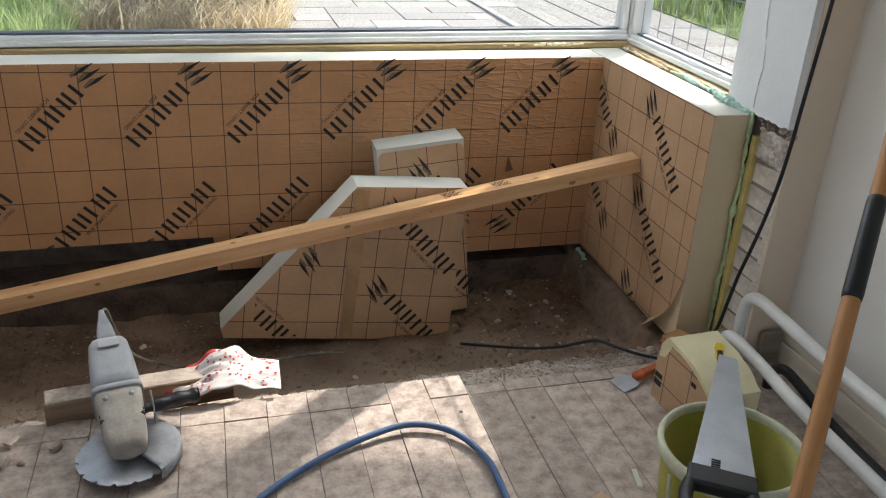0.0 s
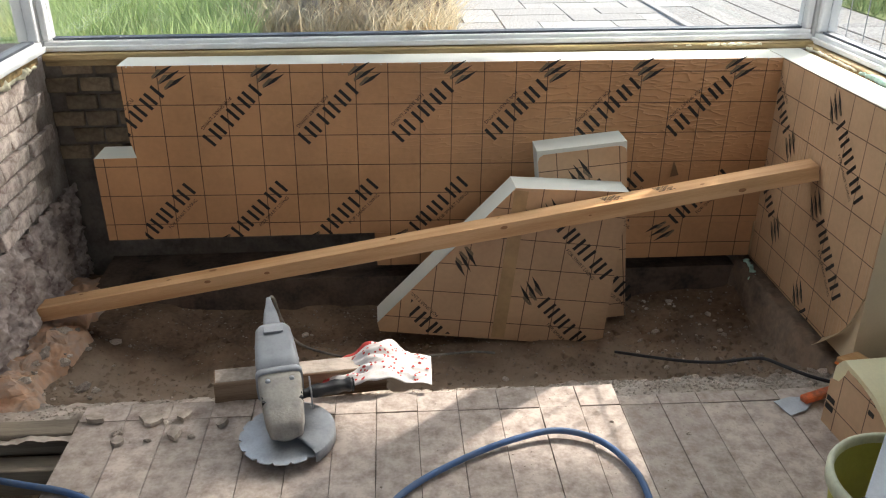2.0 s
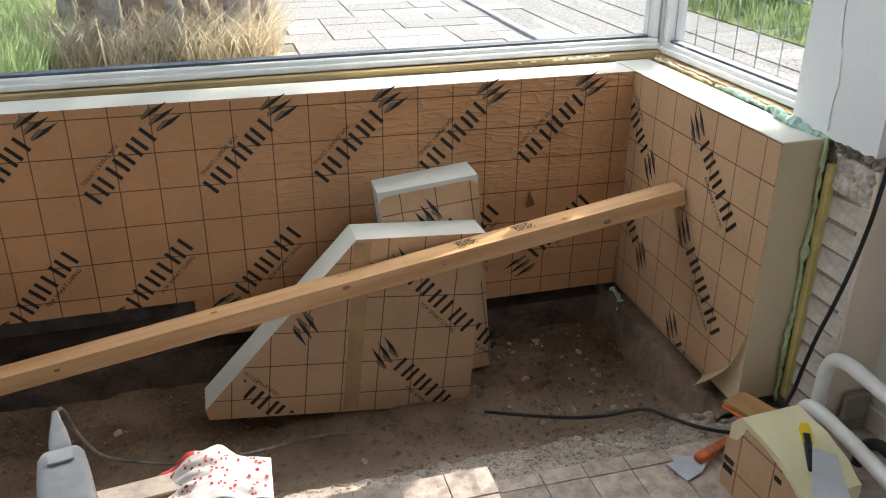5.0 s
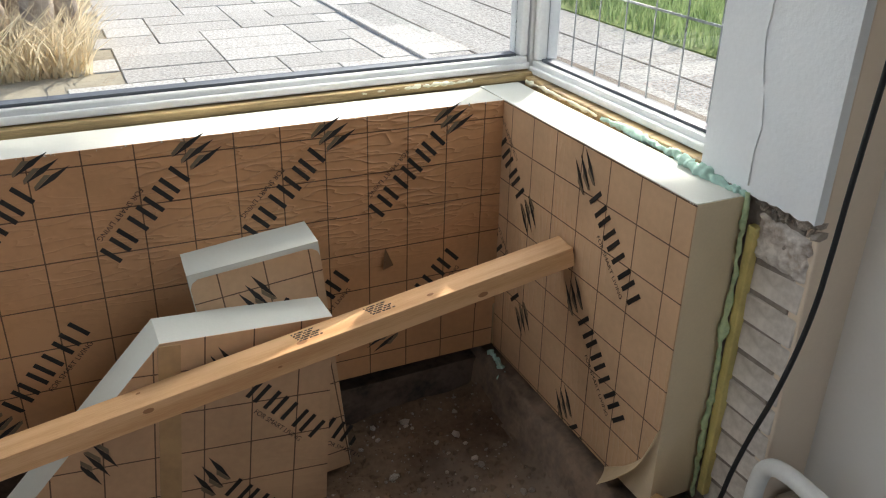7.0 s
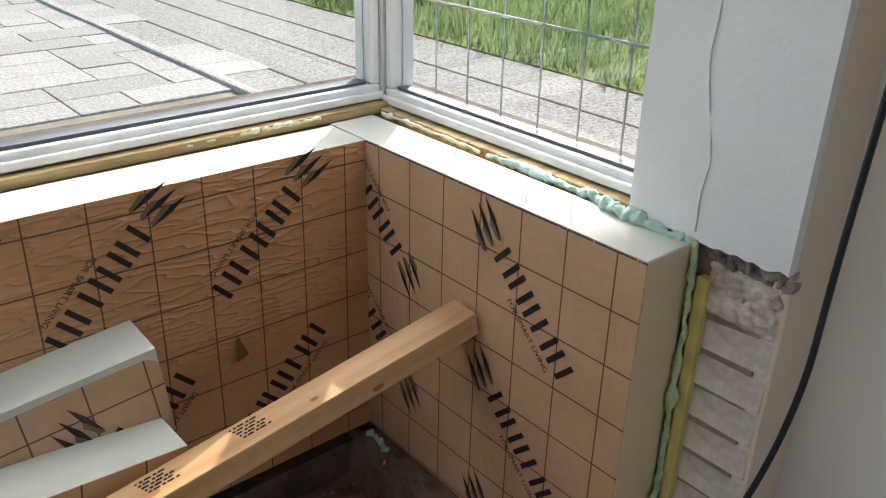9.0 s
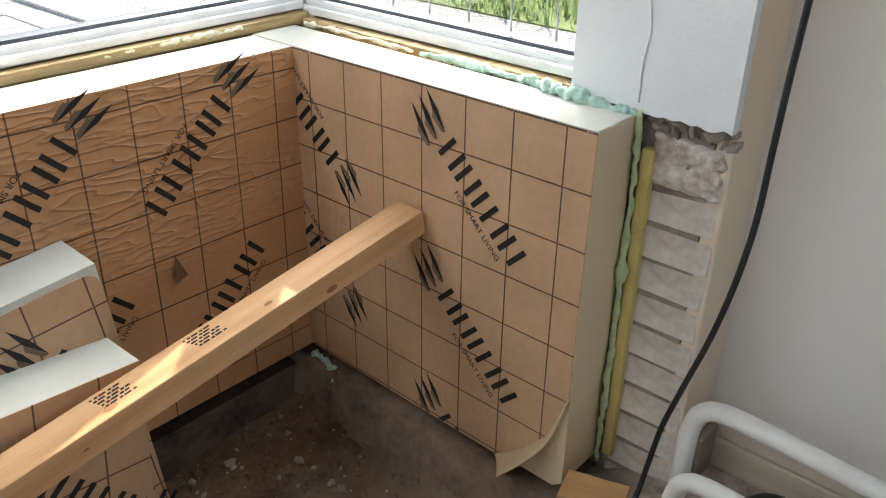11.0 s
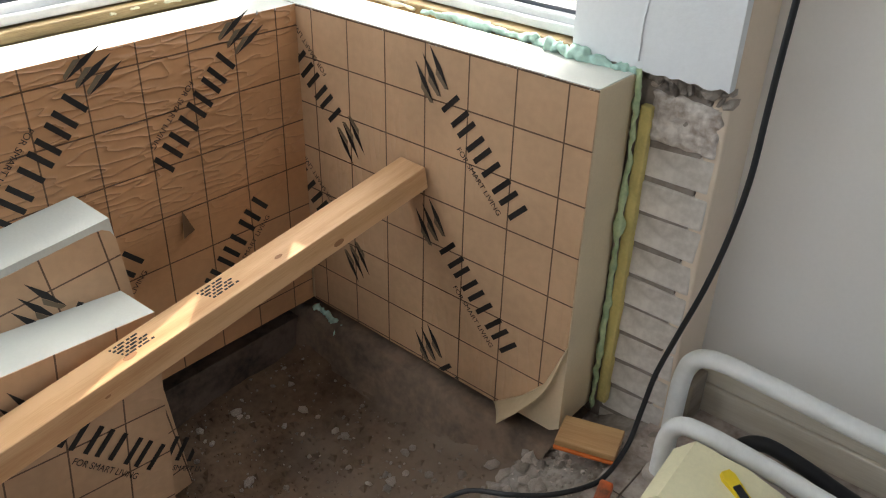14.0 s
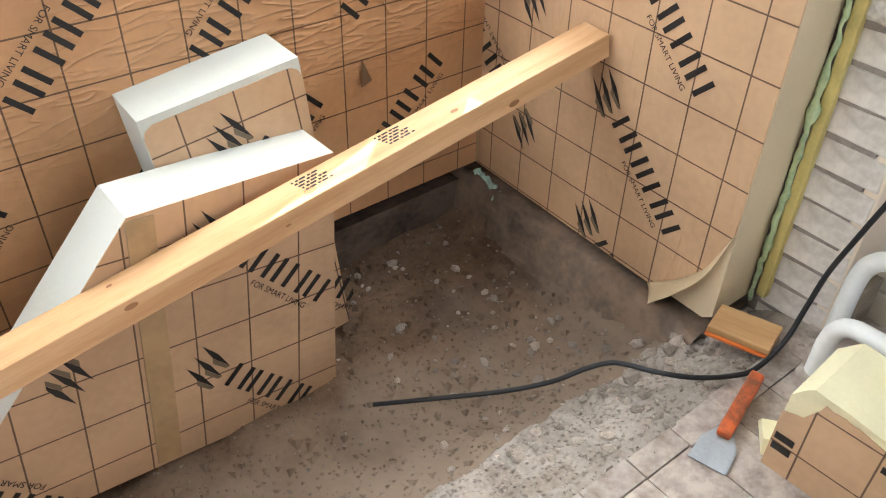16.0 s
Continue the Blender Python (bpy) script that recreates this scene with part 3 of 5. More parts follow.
# side board: local x runs towards the room; its facing peels off at the lower front corner
side = [(-0.13, 0.035), (0.68, 0.035), (0.70, 0.05), (0.70, TOP), (-0.13, TOP)]
side_sheet = [(0.0, 0.036), (0.545, 0.031), (0.61, 0.085), (0.66, 0.145), (0.698, 0.25), (0.699, TOP - 0.001), (0.0, TOP - 0.001)]
side_board = board("side_insulation_board", "tan foil-faced foam board below the side window, facing peeling", pose(0.0, 0, 0, 0, 0, -90), side, THICK - 0.012, K_SIDE,
    [(0.420, 0.630, -45), (0.422, 0.331, -45), (0.422, 0.031, -45), (0.089, 0.549, 135, (0.0, 0.7, 0.0, 0.7)), (0.093, 0.258, 135, (0.0, 0.7, 0.0, 0.7))], None, M_FOAM, sheet_outline=side_sheet)

# thin slab over the tan core that carries the sky-lit colour
part("top_edge", boxmesh(-0.13, 0.698, 0.001, THICK - 0.013, TOP, TOP + 0.0015), M_FOAMSKY, side_board, "thin top skin with sky light put into its colour")


def flap():
    """The loose corner of the facing, curling away from the board."""
    bm = bmesh.new()
    hinge = smooth_path([(0.545, 0, 0.030), (0.605, 0, 0.080), (0.66, 0, 0.145), (0.699, 0, 0.25)], 6)
    rows = []
    for i, p in enumerate(hinge):
        k = i / (len(hinge) - 1)
        w = 0.005 + 0.055 * (1 - k) ** 1.3
        row = []
        for j in range(7):
            a = j / 6
            # first along the board's face, then bending out of it
            row.append(bm.verts.new((p.x + 0.80 * w * a, -0.001 - 0.93 * w * a ** 1.25, p.z + 0.02 * w * a + 0.12 * w * a * a)))
        rows.append(row)
    for r0, r1 in zip(rows, rows[1:]):
        for j in range(6):
            f = bm.faces.new((r0[j], r1[j], r1[j + 1], r0[j + 1]))
            f.smooth = True
    ob = part("peeled_flap", bm, mat("facing_back", (0.58, 0.44, 0.27), 0.5, 0, 0.06, 9, 80, 0.05), side_board, "curled loose corner of the facing")
    sol = ob.modifiers.new("thickness", "SOLIDIFY")
    sol.thickness = 0.0012


flap()

# cut-off board leaning in the pit, with a slanted side
tri_m = Matrix(((0.9922, -0.022, 0.1219, -1.325), (0.0134, 0.9966, 0.0807, -0.297), (-0.1234, -0.0786, 0.9891, -0.04), (0, 0, 0, 1))) @ pose(0, 0.0385, 0, 2.94)
tri = [(0.010, -0.018), (0.735, -0.024), (0.754, -0.008), (0.737, 0.526), (0.380, 0.508), (0.373, 0.499), (0.0, 0.012)]
tri_board = board("leaning_offcut_board", "tan foam board offcut with slanted side leaning in the pit", tri_m, tri, 0.112, K_TRI,
    [(0.545, 0.114, -42), (0.562, 0.383, -42), (0.205, -0.014, 140, (0.10, 0.74, -0.012, 0.5)), (0.195, 0.303, 138, (0.225, 0.74, 0.0, 0.5))], (0.20, 0.745, -0.016, 0.52), M_FOAMSKY)
part("tape", boxmesh(0.376, 0.420, -0.0035, -0.0008, -0.012, 0.503), mat("brown_tape", (0.50, 0.325, 0.165), 0.28, 0, 0.12, 14, 60, 0.05), tri_board, "brown parcel tape")

# short board standing behind it
small = [(0.0, -0.62), (0.262, -0.62), (0.285, 0.0), (0.0, 0.0)]
small_sheet = [(0.001, -0.62), (0.261, -0.62), (0.284, -0.036), (0.279, -0.022), (0.268, -0.014), (0.25, -0.012), (0.02, -0.014), (0.006, -0.022), (0.001, -0.035)]
lean_x = Vector((0.993, -0.036, 0.108)).normalized()
lean_y = Vector((0.036, 0.996, -0.04)).normalized()
lean_z = lean_x.cross(lean_y).normalized()
lean_y = lean_z.cross(lean_x)
small_m = Matrix.Translation((-0.805, -0.118, 0.488)) @ Matrix((lean_x, lean_y, lean_z)).transposed().to_4x4()
board("standing_offcut_board", "short tan foam board offcut standing in the pit", small_m, small, 0.125, K_BOX, [(0.190, -0.145, -45), (0.20, -0.46, -45)], (0.001, 0.284, -0.62, -0.03), M_FOAMSKY, sheet_outline=small_sheet)

# ---- timber prop ----
def beam():
    a, b = Vector((-2.385, -0.200, 0.024)), Vector((-0.004, -0.325, 0.483))
    d = b - a
    rz = math.atan2(d.y, d.x)
    ry = -math.asin(d.z / d.length)
    L = d.length
    t = thing("timber_prop", "planed spruce timber wedged slantwise between brick wall and board", "timber", Matrix.Translation(a) @ Euler((0, ry, rz)).to_matrix().to_4x4())
    bm = boxmesh(0, L, -0.033, 0.033, -0.024, 0.024, 0.002)
    part("timber", bm, M_BEAM, t)
    rng = random.Random(5)
    for k in range(12):
        x, face = rng.uniform(0.1, L - 0.1), rng.random() < 0.5
        bm = bmesh.new()
        bmesh.ops.create_circle(bm, cap_ends=True, segments=10, radius=rng.uniform(0.003, 0.008))
        if face:
            bm.transform(pose(x, rng.uniform(-0.02, 0.02), 0.0246) @ Matrix.Diagonal((1.7, 1, 1, 1)))
        else:
            bm.transform(pose(x, -0.0336, rng.uniform(-0.012, 0.012), 90) @ Matrix.Diagonal((1.6, 0.8, 1, 1)))
        part("knot", bm, plain("knot_wood", (0.36, 0.17, 0.07), 0.6) if k == 0 else bpy.data.materials["knot_wood"], t)
    for u0 in (1.79, 1.95):
        bm = bmesh.new()
        for r in range(5):
            for c in range(7 - r % 2):
                x = u0 + c * 0.0075 + 0.003 * r
                box(bm, x, x + 0.0035 + 0.002 * ((r + c) % 3), 0.020 - r * 0.0075, 0.0238 - r * 0.0075, 0.0242, 0.0247)
        tagged(part("stamped_print", bm, M_INK, t, "small black stamped print"), kind="stuff")
    return t


beam()


def tufts(board_ob, length, u0, seed, slope=0.0):
    """Torn fibres of the facing along the board's upper front edge."""
    r = random.Random(seed)
    bm = bmesh.new()
    for k in range(int(length * 34)):
        u, h, w = u0 + r.uniform(0, length), r.uniform(0.002, 0.008), r.uniform(0.0008, 0.003)
        o, d = r.uniform(-0.005, 0.001), r.uniform(-0.004, 0.004)
        z = TOP + slope * u + r.uniform(-0.002, 0.001)
        bm.faces.new([bm.verts.new(c) for c in ((u - w, -0.0005, z - 0.002), (u + w, -0.0005, z - 0.002), (u + d, o, z + h * r.uniform(-0.8, 1.0)))])
    tagged(part("torn_fibres", bm, M_FOAMSKY, board_ob, "pale torn fibres along the edge"), kind="stuff")


tufts(back_board, 2.08, -2.085, 61, -0.0053)
tufts(side_board, 0.69, 0.005, 62)

# ---- things in the pit and on the floor ----
def fitted(name, a, b, label, category):
    """An Empty at a whose local x looks towards b."""
    a, b = Vector(a), Vector(b)
    d = b - a
    m = Matrix.Translation(a) @ Euler((0, -math.asin(d.z / d.length), math.atan2(d.y, d.x))).to_matrix().to_4x4()
    return thing(name, label, category, m), d.length


def grinder():
    """Local x runs from the gear head along the body to the tail; the disc lies level below the head."""
    g = thing("angle_grinder", "large dusty grey angle grinder lying on its diamond disc", "angle grinder", pose(-1.545, -0.885, 0.0, 0, 0, 101))
    # disc with slots in its rim
    bm = bmesh.new()
    n = 96
    rim = []
    for k in range(n):
        a = 2 * math.pi * k / n
        r = 0.108 if k % 6 == 0 else 0.1165
        rim.append((r * math.cos(a), r * math.sin(a)))
    lo = [bm.verts.new((x, y, 0.026)) for x, y in rim]
    hi = [bm.verts.new((x, y, 0.029)) for x, y in rim]
    bm.faces.new(lo[::-1]); bm.faces.new(hi)
    for k in range(n):
        bm.faces.new((lo[k], lo[(k + 1) % n], hi[(k + 1) % n], hi[k]))
    part("cutting_disc", bm, M_STEEL, g, "worn diamond cutting disc with slotted rim")
    # guard: half shell over the disc
    bm = bmesh.new()
    arc = [radians(-150 + 150 * k / 24) for k in range(25)]
    prof = [(0.036, 0.047), (0.112, 0.045), (0.122, 0.040), (0.1225, 0.012)]
    rows = [[bm.verts.new((r * math.cos(a), r * math.sin(a), z)) for r, z in prof] for a in arc]
    for r0, r1 in zip(rows, rows[1:]):
        for j in range(3):
            f = bm.faces.new((r0[j], r0[j + 1], r1[j + 1], r1[j]))
            f.smooth = j != 1
    ob = part("disc_guard", bm, M_GREYTOOL, g, "grey sheet metal disc guard")
    ob.modifiers.new("thickness", "SOLIDIFY").thickness = 0.0025
    bm = lathe(bmesh.new(), [(0.0, 0.03), (0.032, 0.03), (0.036, 0.036), (0.036, 0.054), (0.0, 0.056)], 28)
    part("spindle_collar", bm, M_TOOLDUST, g)
    # gear head: rings of a rounded box drawn along x
    def body(name, rows, material, label=""):
        bm = bmesh.new()
        prev = None
        for x, w, h, zc, sq in rows:
            ring = []
            for k in range(24):
                a = 2 * math.pi * k / 24
                c, s = math.cos(a), math.sin(a)
                ring.append(bm.verts.new((x, 1.12 * w * abs(c) ** (0.72 * sq) * (1 if c > 0 else -1), zc + h * abs(s) ** (0.72 * sq) * (1 if s > 0 else -1))))
            if prev:
                for k in range(24):
                    f = bm.faces.new((prev[k], prev[(k + 1) % 24], ring[(k + 1) % 24], ring[k]))
                    f.smooth = True
            else:
                bm.faces.new(ring[::-1])
            prev = ring
        bm.faces.new(prev)
        bmesh.ops.recalc_face_normals(bm, faces=bm.faces[:])
        return part(name, bm, material, g, label)
    body("gear_head", [(-0.052, 0.026, 0.018, 0.070, 0.7), (-0.045, 0.036, 0.026, 0.074, 0.6), (-0.01, 0.043, 0.032, 0.082, 0.6), (0.04, 0.046, 0.036, 0.090, 0.6), (0.098, 0.049, 0.040, 0.098, 0.5), (0.112, 0.050, 0.041, 0.100, 0.5)], M_TOOLDUST, "dust-caked metal gear head")
    body("collar", [(0.110, 0.054, 0.045, 0.101, 0.5), (0.126, 0.054, 0.046, 0.103, 0.5)], M_GREYTOOL)
    body("motor_housing", [(0.126, 0.050, 0.042, 0.103, 0.55), (0.17, 0.051, 0.043, 0.110, 0.55), (0.24, 0.048, 0.041, 0.122, 0.55), (0.30, 0.043, 0.037, 0.132, 0.55), (0.318, 0.036, 0.031, 0.135, 0.6)], M_GREYTOOL, "grey plastic motor housing")
    body("rear_grip", [(0.316, 0.022, 0.020, 0.136, 0.7), (0.36, 0.020, 0.018, 0.146, 0.7), (0.39, 0.017, 0.015, 0.152, 0.8), (0.42, 0.010, 0.010, 0.165, 0.9), (0.45, 0.006, 0.006, 0.172, 1.0)], M_GREYTOOL)
    part("housing_plate", boxmesh(0.262, 0.292, -0.026, 0.026, 0.168, 0.1735, 0.0015), M_GREYTOOL, g)
    for sx, sy in ((0.085, 0.030), (0.085, -0.030)):
        bm = lathe(bmesh.new(), [(0.0, 0.1395), (0.006, 0.139), (0.007, 0.132), (0.007, 0.126)], 14, 0, (sx, sy))
        part("screw", bm, M_STEEL, g, "bright screw head")
    for k in range(4):
        y = 0.040 if k < 2 else -0.040
        x = 0.02 + 0.018 * (k % 2)
        bm = boxmesh(x, x + 0.008, y - 0.010, y + 0.010, 0.094, 0.118)
        part("vent_slot", bm, M_BLACK, g, "black vent slot")
    # side handle
    h = smooth_path([(0.075, -0.045, 0.088), (0.085, -0.075, 0.084), (0.105, -0.13, 0.074), (0.118, -0.175, 0.066), (0.120, -0.188, 0.064)], 5)
    part("side_handle", tube(bmesh.new(), h, lambda t: 0.010 + 0.008 * min(1, t * 2.5) + 0.002 * math.sin(t * 26), 14), M_BLACK, g, "black ribbed side handle")
    part("lever", tube(bmesh.new(), [Vector((0.06, -0.074, 0.05)), Vector((0.062, -0.074, 0.10)), Vector((0.070, -0.072, 0.142))], 0.0022, 8), M_STEEL, g)
    cord = smooth_path([(-1.630, -0.452, 0.172), (-1.622, -0.415, 0.160), (-1.606, -0.401, 0.08), (-1.573, -0.37, -0.02), (-1.497, -0.352, -0.075), (-1.381, -0.362, -0.098), (-1.247, -0.359, -0.104), (-1.035, -0.333, -0.108), (-0.95, -0.34, -0.110)], 7)
    tagged(link("grinder_cord", tube(bmesh.new(), cord, 0.0042, 8), mat("dusty_cord", (0.28, 0.25, 0.22), 0.8, 0, 0.3, 6, 60, 0.05, dark=(0.05, 0.045, 0.04)), smooth=True), "dusty dark power cord running over the soil", "power cord")


laid = standing()
grinder()


def offcut_block():
    t, L = fitted("timber_offcut", (-1.762, -0.672, 0.018), (-1.30, -0.585, -0.005), "short dusty timber offcut lying on the broken floor edge", "timber")
    bm = boxmesh(0, L, -0.034, 0.036, -0.035, 0.045, 0.003)
    part("timber", bm, wood_mat("offcut_wood", (0.34, 0.235, 0.15), (0.17, 0.095, 0.048), "X"), t)
    part("dust_layer", boxmesh(0.004, L - 0.004, -0.030, 0.032, 0.0452, 0.0468, 0.0006), M_CONC, t, "pale dust on the upper side")


offcut_block()


def rag():
    t = thing("dotted_cloth", "crumpled white paper cloth with red dots on the timber offcut", "cloth", pose(-1.30, -0.628, 0.02, 0, 0, 8) @ Matrix.Diagonal((1.2, 1.2, 0.85, 1)))
    bm = bmesh.new()
    nx, ny = 34, 22
    g = []
    rng = random.Random(3)

    def co(u, v):
        x = -0.15 + 0.25 * u + 0.02 * v
        y = -0.045 + 0.115 * v
        z = 0.065 * math.exp(-((u - 0.5) / 0.24) ** 2) * (0.35 + 0.75 * v) + 0.004
        z += 0.016 * noise.noise(Vector((u * 7, v * 7, 4))) + 0.012 * abs(noise.noise(Vector((u * 4 + v * 5, v * 3, 8))))
        if u > 0.8:
            z *= 0.55
            y -= 0.02 * (u - 0.8) / 0.2
        return Vector((x, y, max(z, 0.0)))
    for i in range(nx + 1):
        g.append([bm.verts.new(co(i / nx, j / ny)) for j in range(ny + 1)])
    for i in range(nx):
        for j in range(ny):
            f = bm.faces.new((g[i][j], g[i + 1][j], g[i + 1][j + 1], g[i][j + 1]))
            f.smooth = True
            f.material_index = 1 if i < 2 or (i < 15 and j > ny - 3) else 0
    ob = part("sheet", bm, [M_CLOTH, M_DOT], t)
    ob.modifiers.new("thickness", "SOLIDIFY").thickness = 0.0015
    dots = bmesh.new()
    for k in range(95):
        u, v = rng.uniform(0.12, 0.98), rng.uniform(0.03, 0.97)
        p = co(u, v)
        du = (co(u + 0.01, v) - p).normalized()
        dv = (co(u, v + 0.01) - p).normalized()
        nrm = du.cross(dv).normalized()
        r = rng.uniform(0.0022, 0.0042)
        dots.faces.new([dots.verts.new(p + nrm * 0.0014 + (du * math.cos(a) + dv * math.sin(a)) * r) for a in [6.283 * q / 8 for q in range(8)]])
    tagged(part("dot_print", dots, M_DOT, t, "red printed dots"), kind="stuff")


rag()

hose = smooth_path([(-2.55, -0.98, 0.03), (-2.30, -0.99, 0.03), (-2.156, -1.005, 0.012), (-1.98, -1.068, 0.011), (-1.78, -1.24, 0.011), (-1.55, -1.40, 0.011), (-1.38, -1.27, 0.011), (-1.256, -1.094, 0.011), (-1.10, -0.985, 0.014), (-0.96, -0.925, 0.018), (-0.86, -0.908, 0.02), (-0.77, -0.945, 0.016), (-0.715, -1.03, 0.011), (-0.70, -1.15, 0.011), (-0.73, -1.45, 0.011), (-0.90, -1.95, 0.011), (-1.3, -2.5, 0.011)], 9)
tagged(link("garden_hose", tube(bmesh.new(), hose, 0.0082, 12), M_HOSE, smooth=True), "blue rubber hose curving over the dusty floor", "hose")
fit_floor(laid)

cable = smooth_path([(0.13, -0.915, 2.2), (0.115, -0.928, 1.5), (0.092, -0.93, 1.1), (0.078, -0.928, 0.85), (0.073, -0.928, 0.75), (0.062, -0.93, 0.65), (0.052, -0.922, 0.55), (0.044, -0.905, 0.45), (0.040, -0.88, 0.35), (0.043, -0.855, 0.25), (0.035, -0.846, 0.17), (0.0, -0.846, 0.105), (-0.062, -0.843, 0.076), (-0.107, -0.829, 0.072), (-0.166, -0.789, 0.071), (-0.208, -0.737, 0.068), (-0.233, -0.67, 0.050), (-0.267, -0.635, 0.028), (-0.318, -0.604, 0.0), (-0.38, -0.551, -0.032), (-0.456, -0.478, -0.064), (-0.57, -0.377, -0.100)], 7)
tagged(link("black_cable", tube(bmesh.new(), cable, 0.0048, 10), M_BLACK, smooth=True), "black cable hanging down the wall into the pit", "cable")


def scraper():
    t, L = fitted("paint_scraper", (-0.293, -0.915, 0.064), (-0.089, -0.859, 0.082), "worn paint scraper with a chipped orange handle on the floor", "scraper")
    bm = bmesh.new()
    prism(bm, [(0.0, -0.032), (0.048, -0.030), (0.080, -0.014), (0.080, 0.014), (0.048, 0.030), (0.0, 0.032)], 0, 0.002)
    bm.transform(Matrix.Rotation(radians(-90), 4, "X"))
    part("blade", bm, M_STEEL, t, "flat worn steel blade")
    bm = rough_up(boxmesh(0.062, L, -0.0125, 0.0125, -0.003, 0.016, 0.005), 0.0015, 40)
    part("handle", bm, M_RED, t, "orange handle with chipped paint")


scraper()


def bucket():
    t = thing("bucket", "dusty lime green plastic builder's bucket holding offcuts", "bucket", pose(-0.31, -1.432, 0.0))
    out = [(0.0, 0.004), (0.112, 0.004), (0.118, 0.012), (0.140, 0.255), (0.140, 0.262)]
    inn = [(0.136, 0.262), (0.114, 0.016), (0.0, 0.012)]
    part("body", lathe(bmesh.new(), out + inn, 48), M_BUCKET, t)
    part("rim", lathe(bmesh.new(), [(0.1405, 0.250), (0.150, 0.252), (0.151, 0.272), (0.147, 0.280), (0.139, 0.280), (0.1365, 0.272), (0.1365, 0.255)], 48), M_BUCKETRIM, t, "pale dusty rolled rim")
    h = smooth_path([(-0.149, -0.02, 0.245), (-0.16, -0.05, 0.17), (-0.158, -0.07, 0.09), (-0.15, -0.06, 0.05), (-0.158, 0.0, 0.06)], 6)
    part("handle", tube(bmesh.new(), h, 0.004, 8), M_BUCKETRIM, t)
    rng = random.Random(12)
    for k in range(5):
        ob = tagged(link("wood_scrap", boxmesh(-0.05, 0.05, -0.025, 0.025, -0.012, 0.012, 0.002), wood_mat("scrap_wood", (0.46, 0.30, 0.16), (0.26, 0.15, 0.07)) if k == 0 else bpy.data.materials["scrap_wood"]), "small sawn wood scrap lying in the bucket", "wood scrap", "scraps in the bucket")
        ob.matrix_world = pose(-0.31 + rng.uniform(-0.05, 0.05), -1.432 + rng.uniform(-0.05, 0.05), 0.04 + 0.03 * k, rng.uniform(-25, 25), rng.uniform(-35, 35), rng.uniform(0, 180))


laid = standing()
bucket()


def saw():
    t, L = fitted("hand_saw", (-0.440, -1.585, 0.322), (-0.100, -1.085, 0.275), "hand saw with dark plastic handle lying across the bucket", "hand saw")
    bm = bmesh.new()
    teeth = [(0.02 + 0.52 * k / 104, -0.060 + 0.042 * (k / 104) - (0.003 if k % 2 else 0)) for k in range(105)]
    outline = teeth + [(0.55, 0.022), (0.02, 0.060)]
    prism(bm, outline, 0, 0.0013)
    bm.transform(Matrix.Rotation(radians(-90), 4, "X"))
    part("blade", bm, mat("saw_steel", (0.50, 0.53, 0.58), 0.38, 0.6, 0.08, 14, 160, 0.03), t, "grey steel blade with small teeth")
    bm = bmesh.new()
    box(bm, -0.015, 0.045, -0.062, 0.064, -0.012, 0.014, 0.006)
    part("blade_grip", bm, M_BLACK, t)
    h = smooth_path([(0.0, -0.052, 0.0), (-0.05, -0.058, 0.0), (-0.085, -0.05, 0.0), (-0.095, 0.0, 0.0), (-0.085, 0.05, 0.0), (-0.045, 0.062, 0.0), (0.0, 0.056, 0.0)], 6)
    part("handle", tube(bmesh.new(), h, 0.013, 12), M_BLACK, t, "dark grey plastic loop handle")
    for k in range(4):
        part("print_bar", boxmesh(0.06 + 0.008 * k, 0.065 + 0.008 * k, 0.005, 0.022, 0.0006, 0.0012), M_INK, t, "small dark print")


saw()


def stick():
    t, L = fitted("tool_handle", (-0.90, -2.24, 0.012), (0.222, -1.062, 1.32), "long turned wooden tool handle with black grip leaning on the wall", "tool handle")
    part("shaft", tube(bmesh.new(), [Vector((L * k / 12, 0, 0)) for k in range(13)], 0.0150, 16), wood_mat("handle_shaft_wood", (0.52, 0.25, 0.10), (0.38, 0.155, 0.055), "X"), t)
    part("grip", tube(bmesh.new(), [Vector((x, 0, 0)) for x in (1.12, 1.13, 1.31, 1.32)], lambda q: 0.0168 if 0.1 < q < 0.9 else 0.0158, 16), M_BLACK, t, "black rubber grip sleeve")


stick()
fit_floor(laid)


